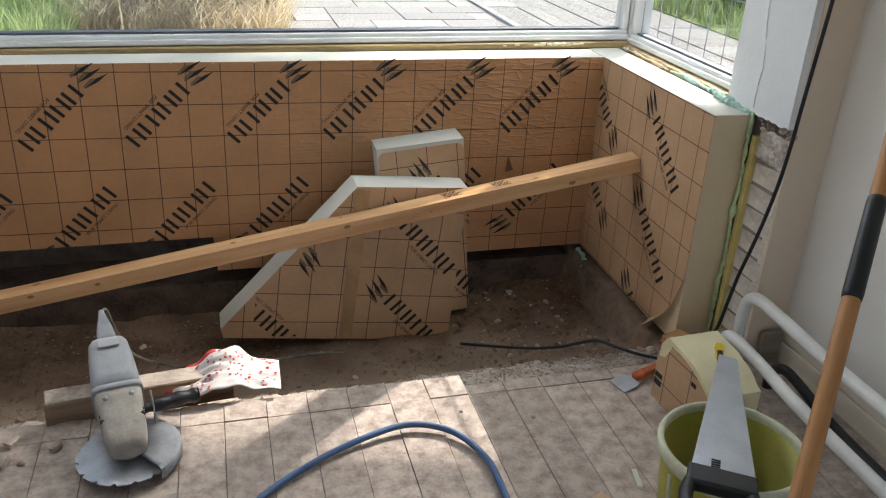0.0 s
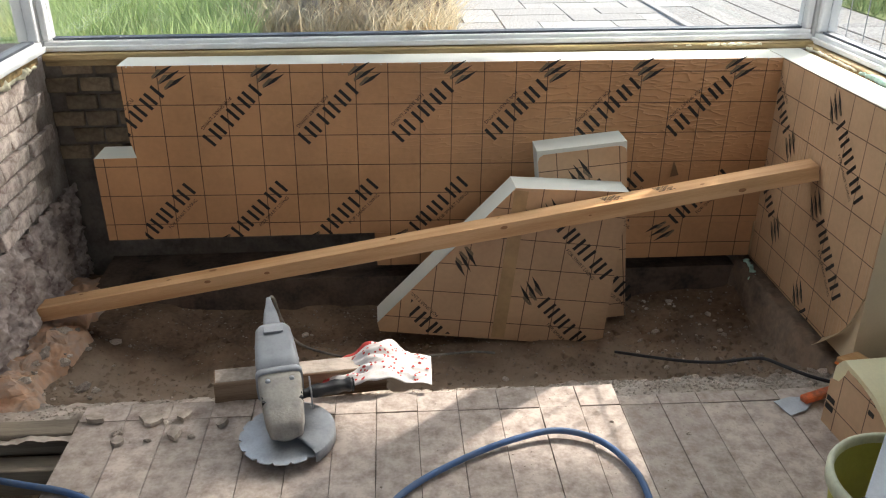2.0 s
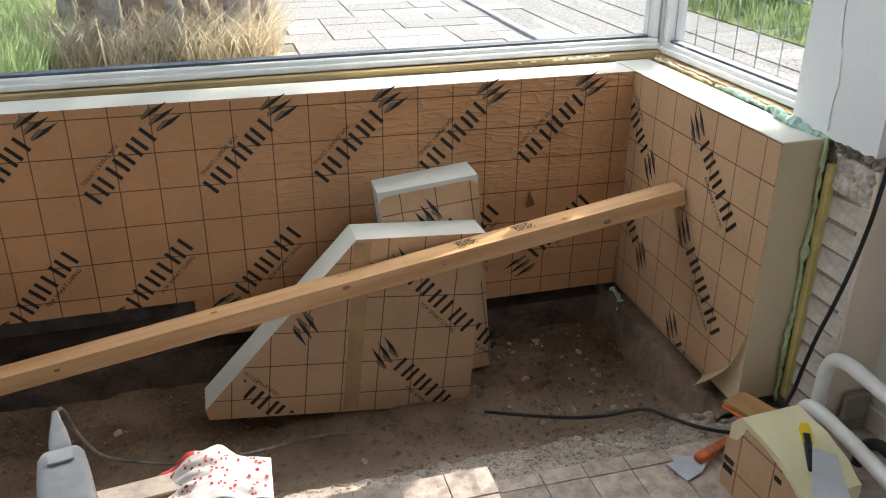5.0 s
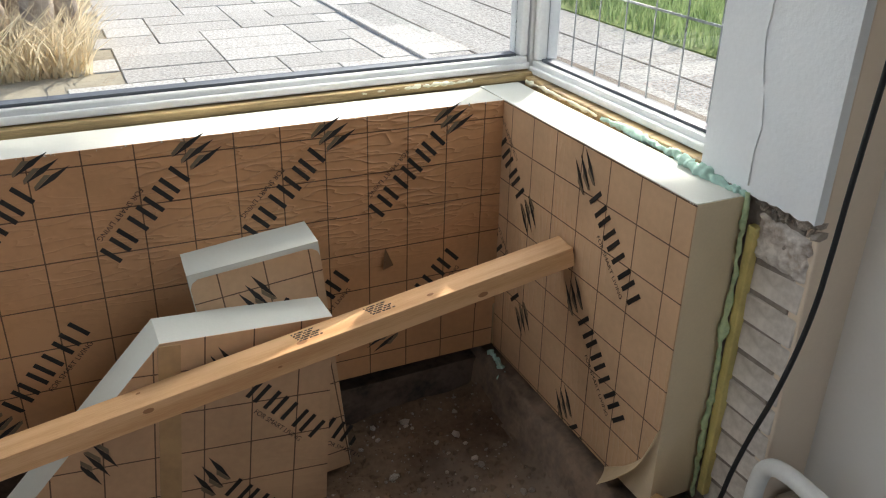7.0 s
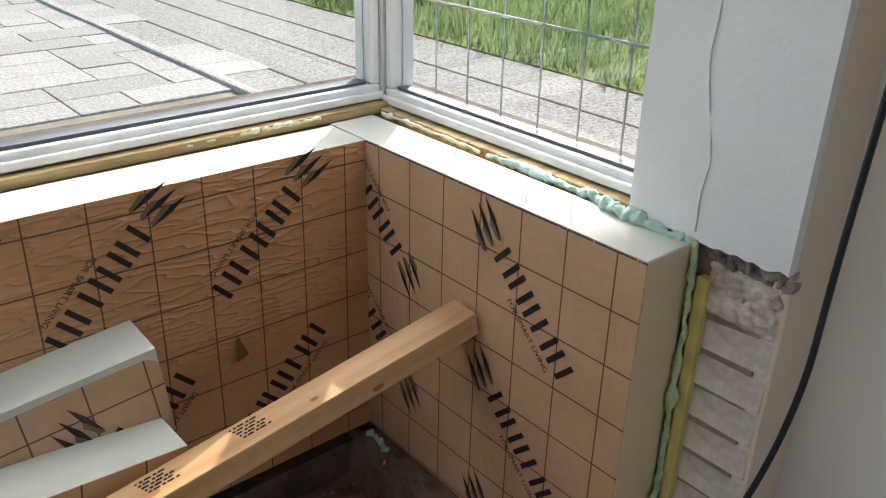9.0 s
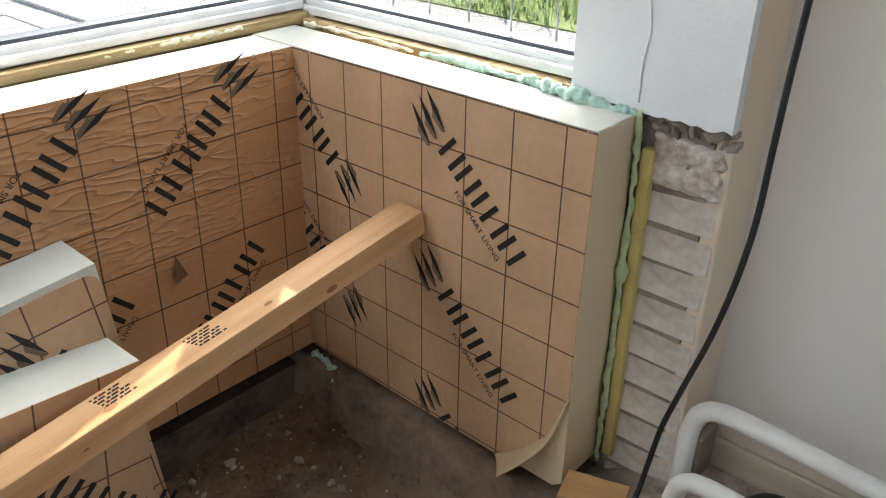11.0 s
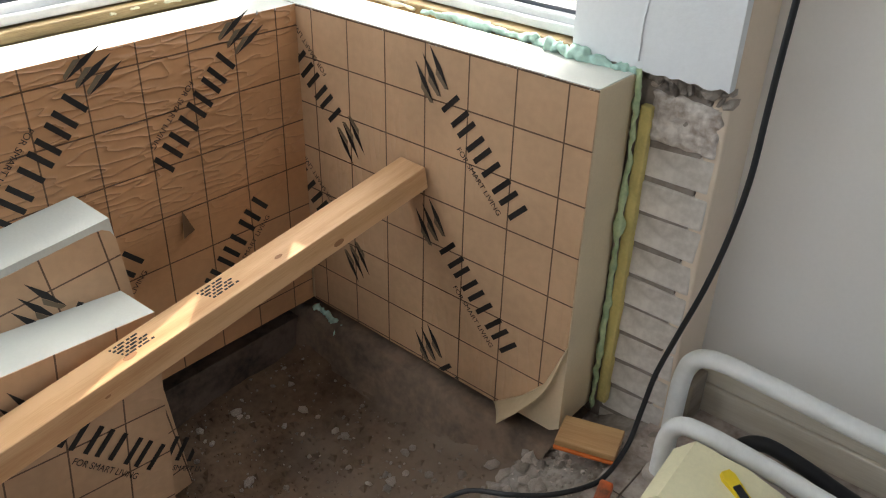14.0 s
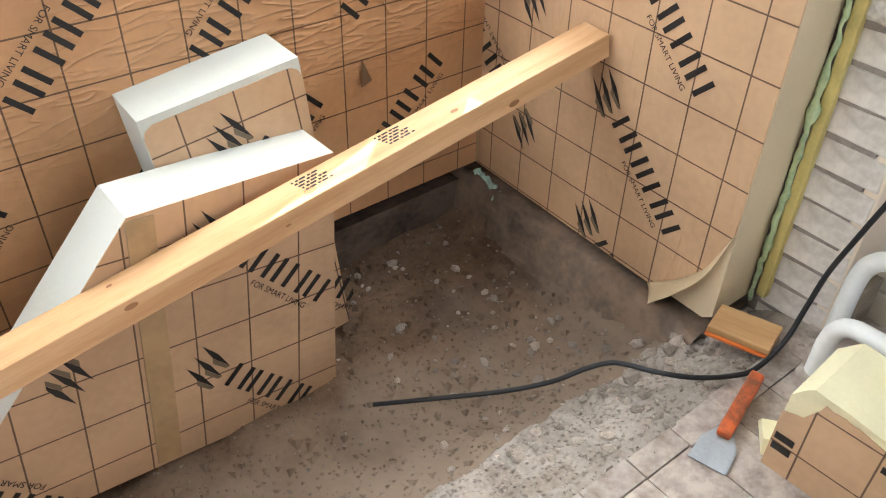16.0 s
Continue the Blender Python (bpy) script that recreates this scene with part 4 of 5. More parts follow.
def foam_block():
    t = thing("foam_offcut", "cream foam board offcut with torn edge standing by the pipes", "insulation offcut", pose(-0.215, -0.962, FLOOR_Z, 0, 0, -86), "insulation boards")
    # local x runs along the wall towards the room, y across
    bm = bmesh.new()
    n = 22
    tops = []
    for k in range(n + 1):
        x = 0.23 * k / n
        tops.append((x, 0.200 - 0.006 * noise.noise(Vector((x * 9, 0, 0))) - 0.06 * (k / n) ** 2 - (0.04 * (1 - x / 0.03) if x < 0.03 else 0)))
    prism(bm, [(0.0, 0.0), (0.23, 0.0)] + tops[::-1], 0.003, 0.145)
    rough_up(bm, 0.003, 30)
    part("foam_core", bm, M_CREAM, t)
    bm = prism(bmesh.new(), [(0.0, 0.0), (0.23, 0.0)] + [(x, z - 0.012 - 0.006 * noise.noise(Vector((x * 40, 1, 0)))) for x, z in tops[::-1] if x > 0.05] + [(0.047, 0.165), (0.030, 0.135), (0.0, 0.125)], 0.0, 0.0025)
    part("facing", bm, kraft("facing_block", 0.045, 0.06, wrinkle=0.1), t, "tan facing with grid lines")
    for v in (0.045, 0.068):
        part("print_bar", boxmesh(0.004, 0.035, -0.0012, -0.0004, v, v + 0.014), M_INK, t, "dark printed bar")
    part("print_bar", boxmesh(0.15, 0.17, -0.0012, -0.0004, 0.13, 0.142), M_INK, t, "dark printed bar")
    knife = thing("utility_knife", "yellow and black plastic utility knife on the foam offcut", "knife", pose(-0.100, -1.045, 0.253, 0, 15, -116.1), "")
    bm = rough_up(prism(bmesh.new(), [(0, -0.007), (0.010, -0.011), (0.05, -0.010), (0.055, 0.0), (0.05, 0.010), (0.010, 0.011), (0, 0.007)], -0.008, 0.008), 0.0008, 40)
    bm.transform(Matrix.Rotation(radians(90), 4, "X"))
    part("handle", bm, plain("yellow_plastic", (0.85, 0.60, 0.02), 0.4), knife, "bright yellow handle")
    part("grip", boxmesh(0.026, 0.115, -0.0075, 0.0075, -0.005, 0.0098, 0.003), M_BLACK, knife, "black ribbed grip")
    part("slider", boxmesh(0.06, 0.072, -0.005, 0.005, 0.0095, 0.013, 0.001), M_BLACK, knife, "black slider")
    ob = tagged(link("foam_wedge", rough_up(prism(bmesh.new(), [(0, 0), (0.07, 0), (0.06, 0.02), (0.012, 0.026)], -0.055, 0.0), 0.003, 20), M_CREAM), "thin cream foam wedge on the dusty floor", "insulation offcut", "insulation boards")
    ob.matrix_world = pose(-0.205, -0.953, FLOOR_Z + 0.001, 0, 0, 38)
    ob = tagged(link("foam_strip_offcut", boxmesh(-0.09, 0.09, -0.02, 0.02, 0, 0.05, 0.002), [K_BOX]), "narrow foil-faced foam strip lying on the floor", "insulation offcut", "insulation boards")
    ob.matrix_world = FLOOR_FIT @ pose(-0.475, -1.36, 0.001, 0, 0, 118)
    ob = tagged(link("foam_chip", rough_up(prism(bmesh.new(), [(0, 0), (0.07, 0.0), (0.065, 0.008), (0.005, 0.005)], -0.007, 0.007), 0.002, 40), M_FOAMSKY), "white foam splinter on the floor", "insulation offcut", "insulation boards")
    ob.matrix_world = FLOOR_FIT @ pose(-0.375, -1.235, 0.001, 0, 0, 78)


foam_block()


def pipes():
    g = "heating pipes"
    p1 = smooth_path([(0.073, -0.890, -0.03), (0.073, -0.890, 0.14), (0.073, -0.892, 0.245), (0.073, -0.908, 0.292), (0.074, -0.95, 0.309), (0.076, -1.04, 0.305), (0.088, -1.35, 0.285), (0.12, -2.2, 0.27), (0.15, -3.4, 0.27)], 8)
    tagged(link("heating_pipe", tube(bmesh.new(), p1, 0.0165, 16), M_PIPE, smooth=True), "white painted heating pipe bending up from the floor", "pipe", g)
    p2 = smooth_path([(0.014, -0.906, -0.03), (0.014, -0.906, 0.10), (0.014, -0.908, 0.155), (0.013, -0.925, 0.192), (0.012, -0.965, 0.204), (0.010, -1.07, 0.202), (0.002, -1.35, 0.190), (0.0, -2.2, 0.18), (0.0, -3.4, 0.18)], 8)
    tagged(link("heating_pipe", tube(bmesh.new(), p2, 0.0165, 16), M_PIPE, smooth=True), "white painted heating pipe bending up from the floor", "pipe", g)
    for x, y in ((0.073, -0.890), (0.014, -0.906)):
        bm = lathe(bmesh.new(), [(0.017, 0.072), (0.024, 0.069), (0.030, 0.056)], 18, 0, (x, y))
        tagged(link("pipe_collar", rough_up(bm, 0.003, 60), M_CONC, smooth=True), "crumbled dark mortar round the pipe's foot", "mortar", "pipe collars")
    black = smooth_path([(0.12, -0.995, 0.05), (0.12, -1.0, 0.11), (0.122, -1.04, 0.145), (0.128, -1.11, 0.135), (0.135, -1.23, 0.105), (0.14, -1.5, 0.09), (0.14, -2.2, 0.09)], 7)
    tagged(link("black_conduit", tube(bmesh.new(), black, 0.014, 12), M_BLACK, smooth=True), "black bent conduit behind the heating pipes", "conduit")


pipes()

for k, (a, b, z0, z1) in enumerate(((RIGHT_X - 0.018, RIGHT_X - 0.001, 0.05, 0.122), (RIGHT_X - 0.012, RIGHT_X - 0.001, 0.124, 0.164))):
    structure("baseboard", boxmesh(a, b, -5.5, -0.857, z0, z1, 0.003), wood_mat("pale_skirting", (0.74, 0.66, 0.54), (0.60, 0.51, 0.40), "Y") if k == 0 else bpy.data.materials["pale_skirting"], "dusty cream wooden skirting along the wall", "baseboard")
structure("baseboard_end", boxmesh(0.165, RIGHT_X - 0.019, -0.885, -0.868, 0.05, 0.158, 0.003), M_OLDWOOD, "bare brown wooden skirting end in the corner", "baseboard")

# wires on the wall by the socket
for k in range(3):
    w = smooth_path([(RIGHT_X - 0.004, -1.36 - 0.03 * k, 0.62), (RIGHT_X - 0.02, -1.30 - 0.02 * k, 0.48), (RIGHT_X - 0.03, -1.28 - 0.03 * k, 0.36), (RIGHT_X - 0.02, -1.36 - 0.02 * k, 0.25), (RIGHT_X - 0.01, -1.40, 0.14)], 6)
    tagged(link("loose_wire", tube(bmesh.new(), w, 0.003, 8), M_HOSE if k == 2 else M_BLACK, smooth=True), "thin loose wire hanging from the wall", "wire", "loose wires")

# ---- expanding foam beads ----
def bead(name, pts, r, label, seed, material=None):
    bm = bmesh.new()
    path = smooth_path(pts, 22)
    tube(bm, path, lambda t: r * (0.55 + 0.75 * abs(noise.noise(Vector((t * 14, seed, 0))))), 12, 0.9)
    rough_up(bm, r * 0.55, 48, seed)
    rough_up(bm, r * 0.22, 160, seed)
    return tagged(link(name, bm, material or M_FOAMGREEN, smooth=True), label, "expanding foam", "foam beads")


bead("foam_bead", [(0.132, -0.22, 0.744), (0.130, -0.30, 0.748), (0.127, -0.38, 0.747), (0.126, -0.44, 0.747)], 0.010, "mint green expanding foam bead along the side sill", 1)
bead("foam_bead", [(0.124, -0.43, 0.747), (0.121, -0.50, 0.750), (0.109, -0.55, 0.751), (0.104, -0.60, 0.748), (0.106, -0.66, 0.744), (0.116, -0.70, 0.741)], 0.0125, "mint green expanding foam bead under the plaster jamb", 2)
bead("foam_bead", [(0.112, -0.704, 0.75), (0.108, -0.710, 0.66), (0.112, -0.709, 0.55), (0.106, -0.712, 0.44), (0.112, -0.709, 0.33), (0.105, -0.712, 0.22), (0.110, -0.709, 0.10), (0.112, -0.707, 0.04)], 0.0085, "pale yellow-green expanding foam oozing from the upright joint", 4, mat("aged_foam", (0.56, 0.66, 0.38), 0.75, 0, 0.15, 30, 120, 0.3, dark=(0.34, 0.46, 0.27)))
bead("foam_bead", [(-0.02, -0.02, 0.03), (-0.012, -0.05, 0.02), (-0.02, -0.10, 0.0), (-0.015, -0.14, -0.01)], 0.012, "mint green expanding foam lump at the pit corner", 5)
bead("foam_bead", [(0.03, -0.70, 0.02), (0.06, -0.715, 0.012), (0.09, -0.71, 0.015)], 0.012, "mint green expanding foam lump under the side board", 6)
bead("foam_bead", [(-0.02, 0.136, 0.758), (-0.10, 0.138, 0.759), (-0.22, 0.137, 0.758), (-0.32, 0.138, 0.757)], 0.006, "pale expanding foam bead under the rear window", 7, mat("pale_foam", (0.80, 0.76, 0.58), 0.8, 0, 0.1, 30, 140, 0.3))
bead("foam_bead", [(0.130, 0.12, 0.746), (0.132, 0.03, 0.747), (0.133, -0.06, 0.746), (0.132, -0.20, 0.745)], 0.006, "pale expanding foam bead along the side sill", 3, bpy.data.materials["pale_foam"])
bead("foam_bead", [(-2.385, 0.12, 0.728), (-2.38, 0.04, 0.732), (-2.385, -0.06, 0.726), (-2.383, -0.20, 0.73), (-2.386, -0.34, 0.727)], 0.014, "pale expanding foam bead under the low side sill", 8, bpy.data.materials["pale_foam"])
tagged(link("foam_strip", rough_up(boxmesh(0.114, 0.134, -0.733, -0.712, 0.06, 0.69, 0.003), 0.003, 20), M_FOAMYEL), "yellow foam strip in the joint beside the pier", "foam strip")

# crack in the jamb's plaster
crack = smooth_path([(0.1115, -0.700, 0.762), (0.1115, -0.698, 0.82), (0.1115, -0.704, 0.88), (0.1115, -0.690, 0.95), (0.1115, -0.678, 1.02), (0.1115, -0.682, 1.10), (0.1115, -0.665, 1.2), (0.1115, -0.668, 1.4), (0.1115, -0.655, 1.6)], 6)
structure("plaster_crack", rough_up(tube(bmesh.new(), crack, 0.0016, 6), 0.003, 45), M_PLASTER, "raised crack line in the plaster", "crack")

# thin wooden wedge under the side board
ob = tagged(link("wooden_shim", boxmesh(-0.055, 0.06, -0.036, 0.036, 0.0, 0.014, 0.002), wood_mat("shim_wood", (0.56, 0.33, 0.15), (0.40, 0.2, 0.08), "X")), "thin split wooden shim under the side board", "shim")
ob.matrix_world = pose(-0.010, -0.772, 0.077, 2, -3, -74)
part("painted_edge", boxmesh(-0.057, 0.058, -0.039, 0.034, -0.008, -0.0005, 0.002), plain("orange_paint", (0.72, 0.17, 0.03), 0.6), ob, "orange painted lower layer")

# rough mortar ledge at the foot of the side board
bm = sheet(-0.06, 0.13, -0.70, 0.14, 26, 90, lambda x, y: -0.035 + 0.05 * min(1, max(0, (x + 0.052 + 0.022 * noise.noise(Vector((y * 9, 3, 3)))) / 0.02)) - 0.075 * (1 if x < -0.045 + 0.02 * noise.noise(Vector((y * 11, 1, 1))) else 0) + 0.010 * noise.noise(Vector((x * 30, y * 30, 2))))
structure("mortar_ledge", bm, M_DIRTLEDGE, "rough mortar ledge at the foot of the side board", "ledge")
# rough foundation ledge below the rear board, in a dark brown tone
structure("rear_ledge", rough_up(boxmesh(-2.3, 0.0, 0.03, 0.26, -0.3, -0.01), 0.01, 6), M_DARKBASE, "dark foundation ledge under the rear board", "ledge")
# tear in the rear facing
bm = bmesh.new()
poly(bm, [(-0.318, 0.405), (-0.296, 0.352), (-0.330, 0.350)], -0.0016)
bm.faces.ensure_lookup_table()
bm.verts.ensure_lookup_table()
bm.verts[2].co.y = -0.014
part("tear", bm, plain("torn_facing", (0.16, 0.085, 0.04), 0.7), back_board, "small torn flap in the facing")

# ---- floor boards, hole and joists ----
laid = standing()
floor_base = structure("floor", boxmesh(-2.09, 0.32, -5.74, -0.735, -0.06, -0.012), M_GAP, "dusty grey boarded floor with dark joints", "floor")
rng = random.Random(8)
edges = [0.325, 0.203, 0.094, -0.015, -0.124] + [-0.233 - 0.109 * k for k in range(18)]
edges[-1] = -2.098
for a, b in zip(edges, edges[1:]):
    seam = -0.778 - 0.018 * (b + 1.2) + rng.uniform(-0.002, 0.002)
    y_front = (-0.745 if b > -0.76 else -0.692) + rng.uniform(-0.003, 0.003)
    for y0, y1 in ((-5.74, seam - 0.0012), (seam + 0.0012, y_front)):
        if y1 - y0 < 0.02:
            continue
        dz = rng.uniform(-0.0015, 0.0015)
        bm = boxmesh(b + 0.0009, a - 0.0009, y0, y1, -0.024, dz, 0.0008)
        part("floor_board", bm, M_FLOOR, floor_base)
structure("floor_left", boxmesh(-3.604, -2.10, -5.74, -1.35, -0.05, 0.0), M_FLOOR, "dusty boarded floor beyond the open hole", "floor")
for (x0, x1, y0, y1, z0, z1) in ((-2.75, -2.105, -0.795, -0.735, -0.075, -0.006), (-2.75, -2.105, -0.875, -0.815, -0.14, -0.06)):
    bm = rough_up(boxmesh(x0, x1, y0, y1, z0, z1, 0.004), 0.003, 12)
    tagged(link("floor_joist", bm, M_OLDWOOD), "dusty grey wooden joist in the floor opening", "joist", "floor joists")
for k in range(2):
    tagged(link("copper_pipe", tube(bmesh.new(), [Vector((-2.8, -0.93 - 0.04 * k, -0.17)), Vector((-2.0, -0.93 - 0.04 * k, -0.17))], 0.011, 12), mat("dull_yellow_pipe", (0.34, 0.27, 0.10), 0.5, 0.3, 0.1, 12, 80, 0.05) if k == 0 else bpy.data.materials["dull_yellow_pipe"], smooth=True), "dull yellow pipe under the floor", "pipe", "pipes under the floor")
fit_floor(laid)
structure("crawl_space", boxmesh(-3.6, 0.3, -5.6, -0.72, -0.6, -0.5), M_SOIL, "dark soil below the floor", "soil")

# bed of dust and crumbled mortar between the floor boards and the pit
def dust_height(x, y):
    low = lip_height(x, y) + 0.002
    s = min(1.0, max(0.0, (-0.735 - y + 0.03 * noise.noise(Vector((x * 7, 4, 0)))) / 0.08)) * min(1.0, max(0.0, (x + 0.84 + 0.03 * noise.noise(Vector((y * 12, 8, 0)))) / 0.08))
    flat = 0.046 + 0.006 * noise.noise(Vector((x * 14, y * 14, 6))) + 0.004 * noise.noise(Vector((x * 45, y * 45, 6))) + (0.006 if y < -0.80 + 0.01 * noise.noise(Vector((x * 6, 1, 1))) else 0.0)
    return low + s * max(0.0, flat - low) - (0.02 if x < -0.84 else 0.0)


structure("dust_bed", sheet(-0.90, 0.13, -0.895, -0.60, 210, 70, dust_height), mat("sandy_dust", (0.40, 0.345, 0.30), 0.95, 0, 0.2, 14, 120, 0.5, dark=(0.23, 0.19, 0.155)), "sandy dust and crumbled mortar beside the boards", "dust")

# crumbled orange footing and rubble at the left wall's foot
def bank_height(x, y):
    k = (x + 2.42) / 0.24
    edge = 0.62 + 0.28 * noise.noise(Vector((y * 5, 1, 3))) + 0.14 * noise.noise(Vector((y * 17, 5, 3)))
    fall = min(1.0, max(0.0, (k - edge) / 0.2))
    z = -0.036 + 0.03 * (1 - k) - 0.13 * fall + 0.04 * min(1.0, max(0.0, (-0.50 - y) / 0.12))
    return z + 0.022 * noise.noise(Vector((x * 12, y * 12, 4))) + 0.012 * noise.noise(Vector((x * 34, y * 34, 4))) + 0.005 * noise.noise(Vector((x * 95, y * 95, 4)))


M_FOOTING = mat("orange_brick", (0.50, 0.30, 0.19), 0.95, 0, 0.25, 14, 80, 0.7, dark=(0.42, 0.33, 0.27))
structure("footing_bank", sheet(-2.42, -2.16, -0.78, 0.10, 70, 200, bank_height), M_FOOTING, "crumbled orange brick footing smeared with mortar", "rubble bank")
rng = random.Random(19)
for k in range(6):
    bm = bmesh.new()
    bmesh.ops.create_icosphere(bm, subdivisions=3, radius=1.0)
    bm.transform(Matrix.Diagonal((rng.uniform(0.045, 0.08), rng.uniform(0.03, 0.05), rng.uniform(0.025, 0.04), 1)))
    rough_up(rough_up(bm, 0.022, 18, k), 0.007, 60, k)
    ob = tagged(link("broken_brick", bm, M_FOOTING), "broken orange footing brick covered in dust", "brick", "footing bricks")
    y = -0.66 + 0.12 * k + rng.uniform(-0.02, 0.02)
    ob.matrix_world = pose(-2.33 + rng.uniform(-0.03, 0.03), y, bank_height(-2.33, y) - 0.012, rng.uniform(-18, 18), rng.uniform(-18, 18), rng.uniform(0, 180))


def scatter(name, label, group, count, seed, where, rmin, rmax):
    r = random.Random(seed)
    for k in range(count):
        x, y, z = where(r)
        s = rmin + (rmax - rmin) * r.random() ** 2.2
        ob = new(name, STONES[r.randrange(len(STONES))])
        ob.matrix_world = Matrix.Translation((x, y, z + 0.25 * s)) @ Euler((r.uniform(-0.3, 0.3), r.uniform(-0.3, 0.3), r.uniform(0, 6.28))).to_matrix().to_4x4() @ Matrix.Diagonal((s, s, s * 0.8, 1))
        tagged(ob, label, "rubble", group)


def in_pit(x0, x1, y0, y1):
    def f(r):
        x, y = r.uniform(x0, x1), r.uniform(y0, y1)
        return x, y, pit_height(x, y)
    return f


def on_floor(x0, x1, y0, y1, z=0.0):
    return lambda r: (r.uniform(x0, x1), r.uniform(y0, y1), z)


scatter("rubble_lump", "small grey lump of rubble lying on the soil", "rubble in the pit", 60, 1, in_pit(-0.56, -0.06, -0.60, 0.0), 0.003, 0.014)
scatter("rubble_lump", "small grey lump of rubble lying on the soil", "rubble in the pit", 18, 2, in_pit(-2.2, -0.6, -0.60, 0.0), 0.003, 0.014)
scatter("rubble_lump", "broken lump of mortar at the wall's foot", "rubble at the wall", 46, 3, lambda r: (lambda x, y: (x, y, max(bank_height(x, y), pit_height(x, y))))(r.uniform(-2.39, -2.14), r.uniform(-0.77, -0.15)), 0.006, 0.026)
scatter("rubble_lump", "small brown lump of rubble lying on the soil", "rubble in the pit", 70, 13, in_pit(-0.45, -0.06, -0.58, -0.15), 0.003, 0.013)
scatter("rubble_lump", "small grey lump of mortar on the floor's broken edge", "rubble at the edge", 18, 4, lambda r: (lambda x, y: (x, y, lip_height(x, y)))(r.uniform(-2.2, 0.0), r.uniform(-0.82, -0.68)), 0.003, 0.013)
scatter("rubble_lump", "small grey lump of mortar on the floor's broken edge", "rubble at the edge", 60, 6, lambda r: (lambda x, y: (x, y, dust_height(x, y)))(r.uniform(-0.50, 0.05), r.uniform(-0.86, -0.66)), 0.003, 0.015)
scatter("rubble_lump", "grey lump of mortar at the foot of the side board", "rubble at the edge", 46, 12, lambda r: (lambda x, y: (x, y, max(pit_height(x, y), lip_height(x, y), dust_height(x, y))))(r.uniform(-0.27, 0.0), r.uniform(-0.76, -0.60)), 0.005, 0.019)
laid = standing()
scatter("rubble_lump", "pale crumb of rubble on the floor boards", "rubble on the floor", 13, 5, on_floor(-2.05, 0.1, -1.25, -0.72), 0.002, 0.008)
scatter("rubble_lump", "broken piece of brick on the floor boards", "rubble on the floor", 4, 9, on_floor(-2.0, -1.78, -0.92, -0.74), 0.010, 0.026)
scatter("rubble_lump", "crumb of rubble behind the heating pipes", "rubble by the pipes", 8, 10, on_floor(0.10, 0.225, -1.4, -0.88), 0.004, 0.014)
fit_floor(laid)


def grit(name, label, count, seed, where, rmin, rmax, material):
    r = random.Random(seed)
    verts, faces = [], []
    for k in range(count):
        x, y, z = where(r)
        s = rmin + (rmax - rmin) * r.random() ** 2
        b = len(verts)
        for c in ((1, 0, 0), (-0.5, 0.87, 0), (-0.5, -0.87, 0), (0, 0, 0.9)):
            verts.append((x + c[0] * s * r.uniform(0.6, 1.3), y + c[1] * s * r.uniform(0.6, 1.3), z + c[2] * s * r.uniform(0.5, 1)))
        faces += [(b, b + 1, b + 3), (b + 1, b + 2, b + 3), (b + 2, b, b + 3)]
    me = bpy.data.meshes.new(name)
    me.from_pydata(verts, [], faces)
    me.materials.append(material)
    tagged(new(name, me), label, "grit", "", "stuff")


grit("soil_grit", "loose dark clods and grit on the soil", 8000, 21, in_pit(-2.3, -0.03, -0.62, 0.02), 0.001, 0.0055, M_SOIL)
grit("soil_clod", "loose brown soil clods in the pit", 900, 27, in_pit(-2.3, -0.03, -0.62, 0.02), 0.004, 0.017, M_SOIL)
grit("stone_grit", "pale stone chips in the soil", 2200, 22, in_pit(-2.3, -0.03, -0.62, 0.02), 0.0012, 0.006, M_RUBBLE)
def plaster_chip(x, y, size, turn, seed):
    q = random.Random(seed)
    n = 9
    ring = [(size * q.uniform(0.6, 1.1) * math.cos(6.283 * k / n), 0.7 * size * q.uniform(0.6, 1.1) * math.sin(6.283 * k / n)) for k in range(n)]
    bm = rough_up(prism(bmesh.new(), ring, -0.006, 0.006), 0.003, 30, seed)
    bm.transform(Matrix.Rotation(radians(-90), 4, "X"))
    ob = tagged(link("plaster_chip", bm, M_CONC), "flat broken chip of pale plaster on the floor boards", "plaster chip", "plaster chips")
    ob.matrix_world = pose(x, y, FLOOR_Z + 0.008, q.uniform(-6, 6), q.uniform(-6, 6), turn)


for k, (x, y, size) in enumerate(((-1.876, -0.853, 0.036), (-1.80, -0.842, 0.026), (-1.81, -0.915, 0.024), (-2.02, -0.84, 0.030), (-1.94, -0.935, 0.018), (-1.70, -0.88, 0.018))):
    plaster_chip(x, y, size, 47 * k, 60 + k)

laid = standing()
grit("floor_grit", "dust crumbs scattered on the floor", 2600, 23, on_floor(-2.08, 0.2, -1.5, -0.72), 0.0006, 0.0028, M_CONC)
fit_floor(laid)
grit("edge_grit", "crumbs along the broken edge of the floor", 3500, 24, lambda r: (lambda x, y: (x, y, lip_height(x, y)))(r.uniform(-2.3, 0.08), r.uniform(-0.84, -0.64)), 0.001, 0.007, M_CONC)

grit("dust_grit", "crumbs of mortar and soil lying in the dust", 4200, 25, lambda r: (lambda x, y: (x, y, dust_height(x, y) - 0.0005))(r.uniform(-0.84, 0.06), r.uniform(-0.87, -0.65)), 0.0008, 0.006, bpy.data.materials["sandy_dust"])
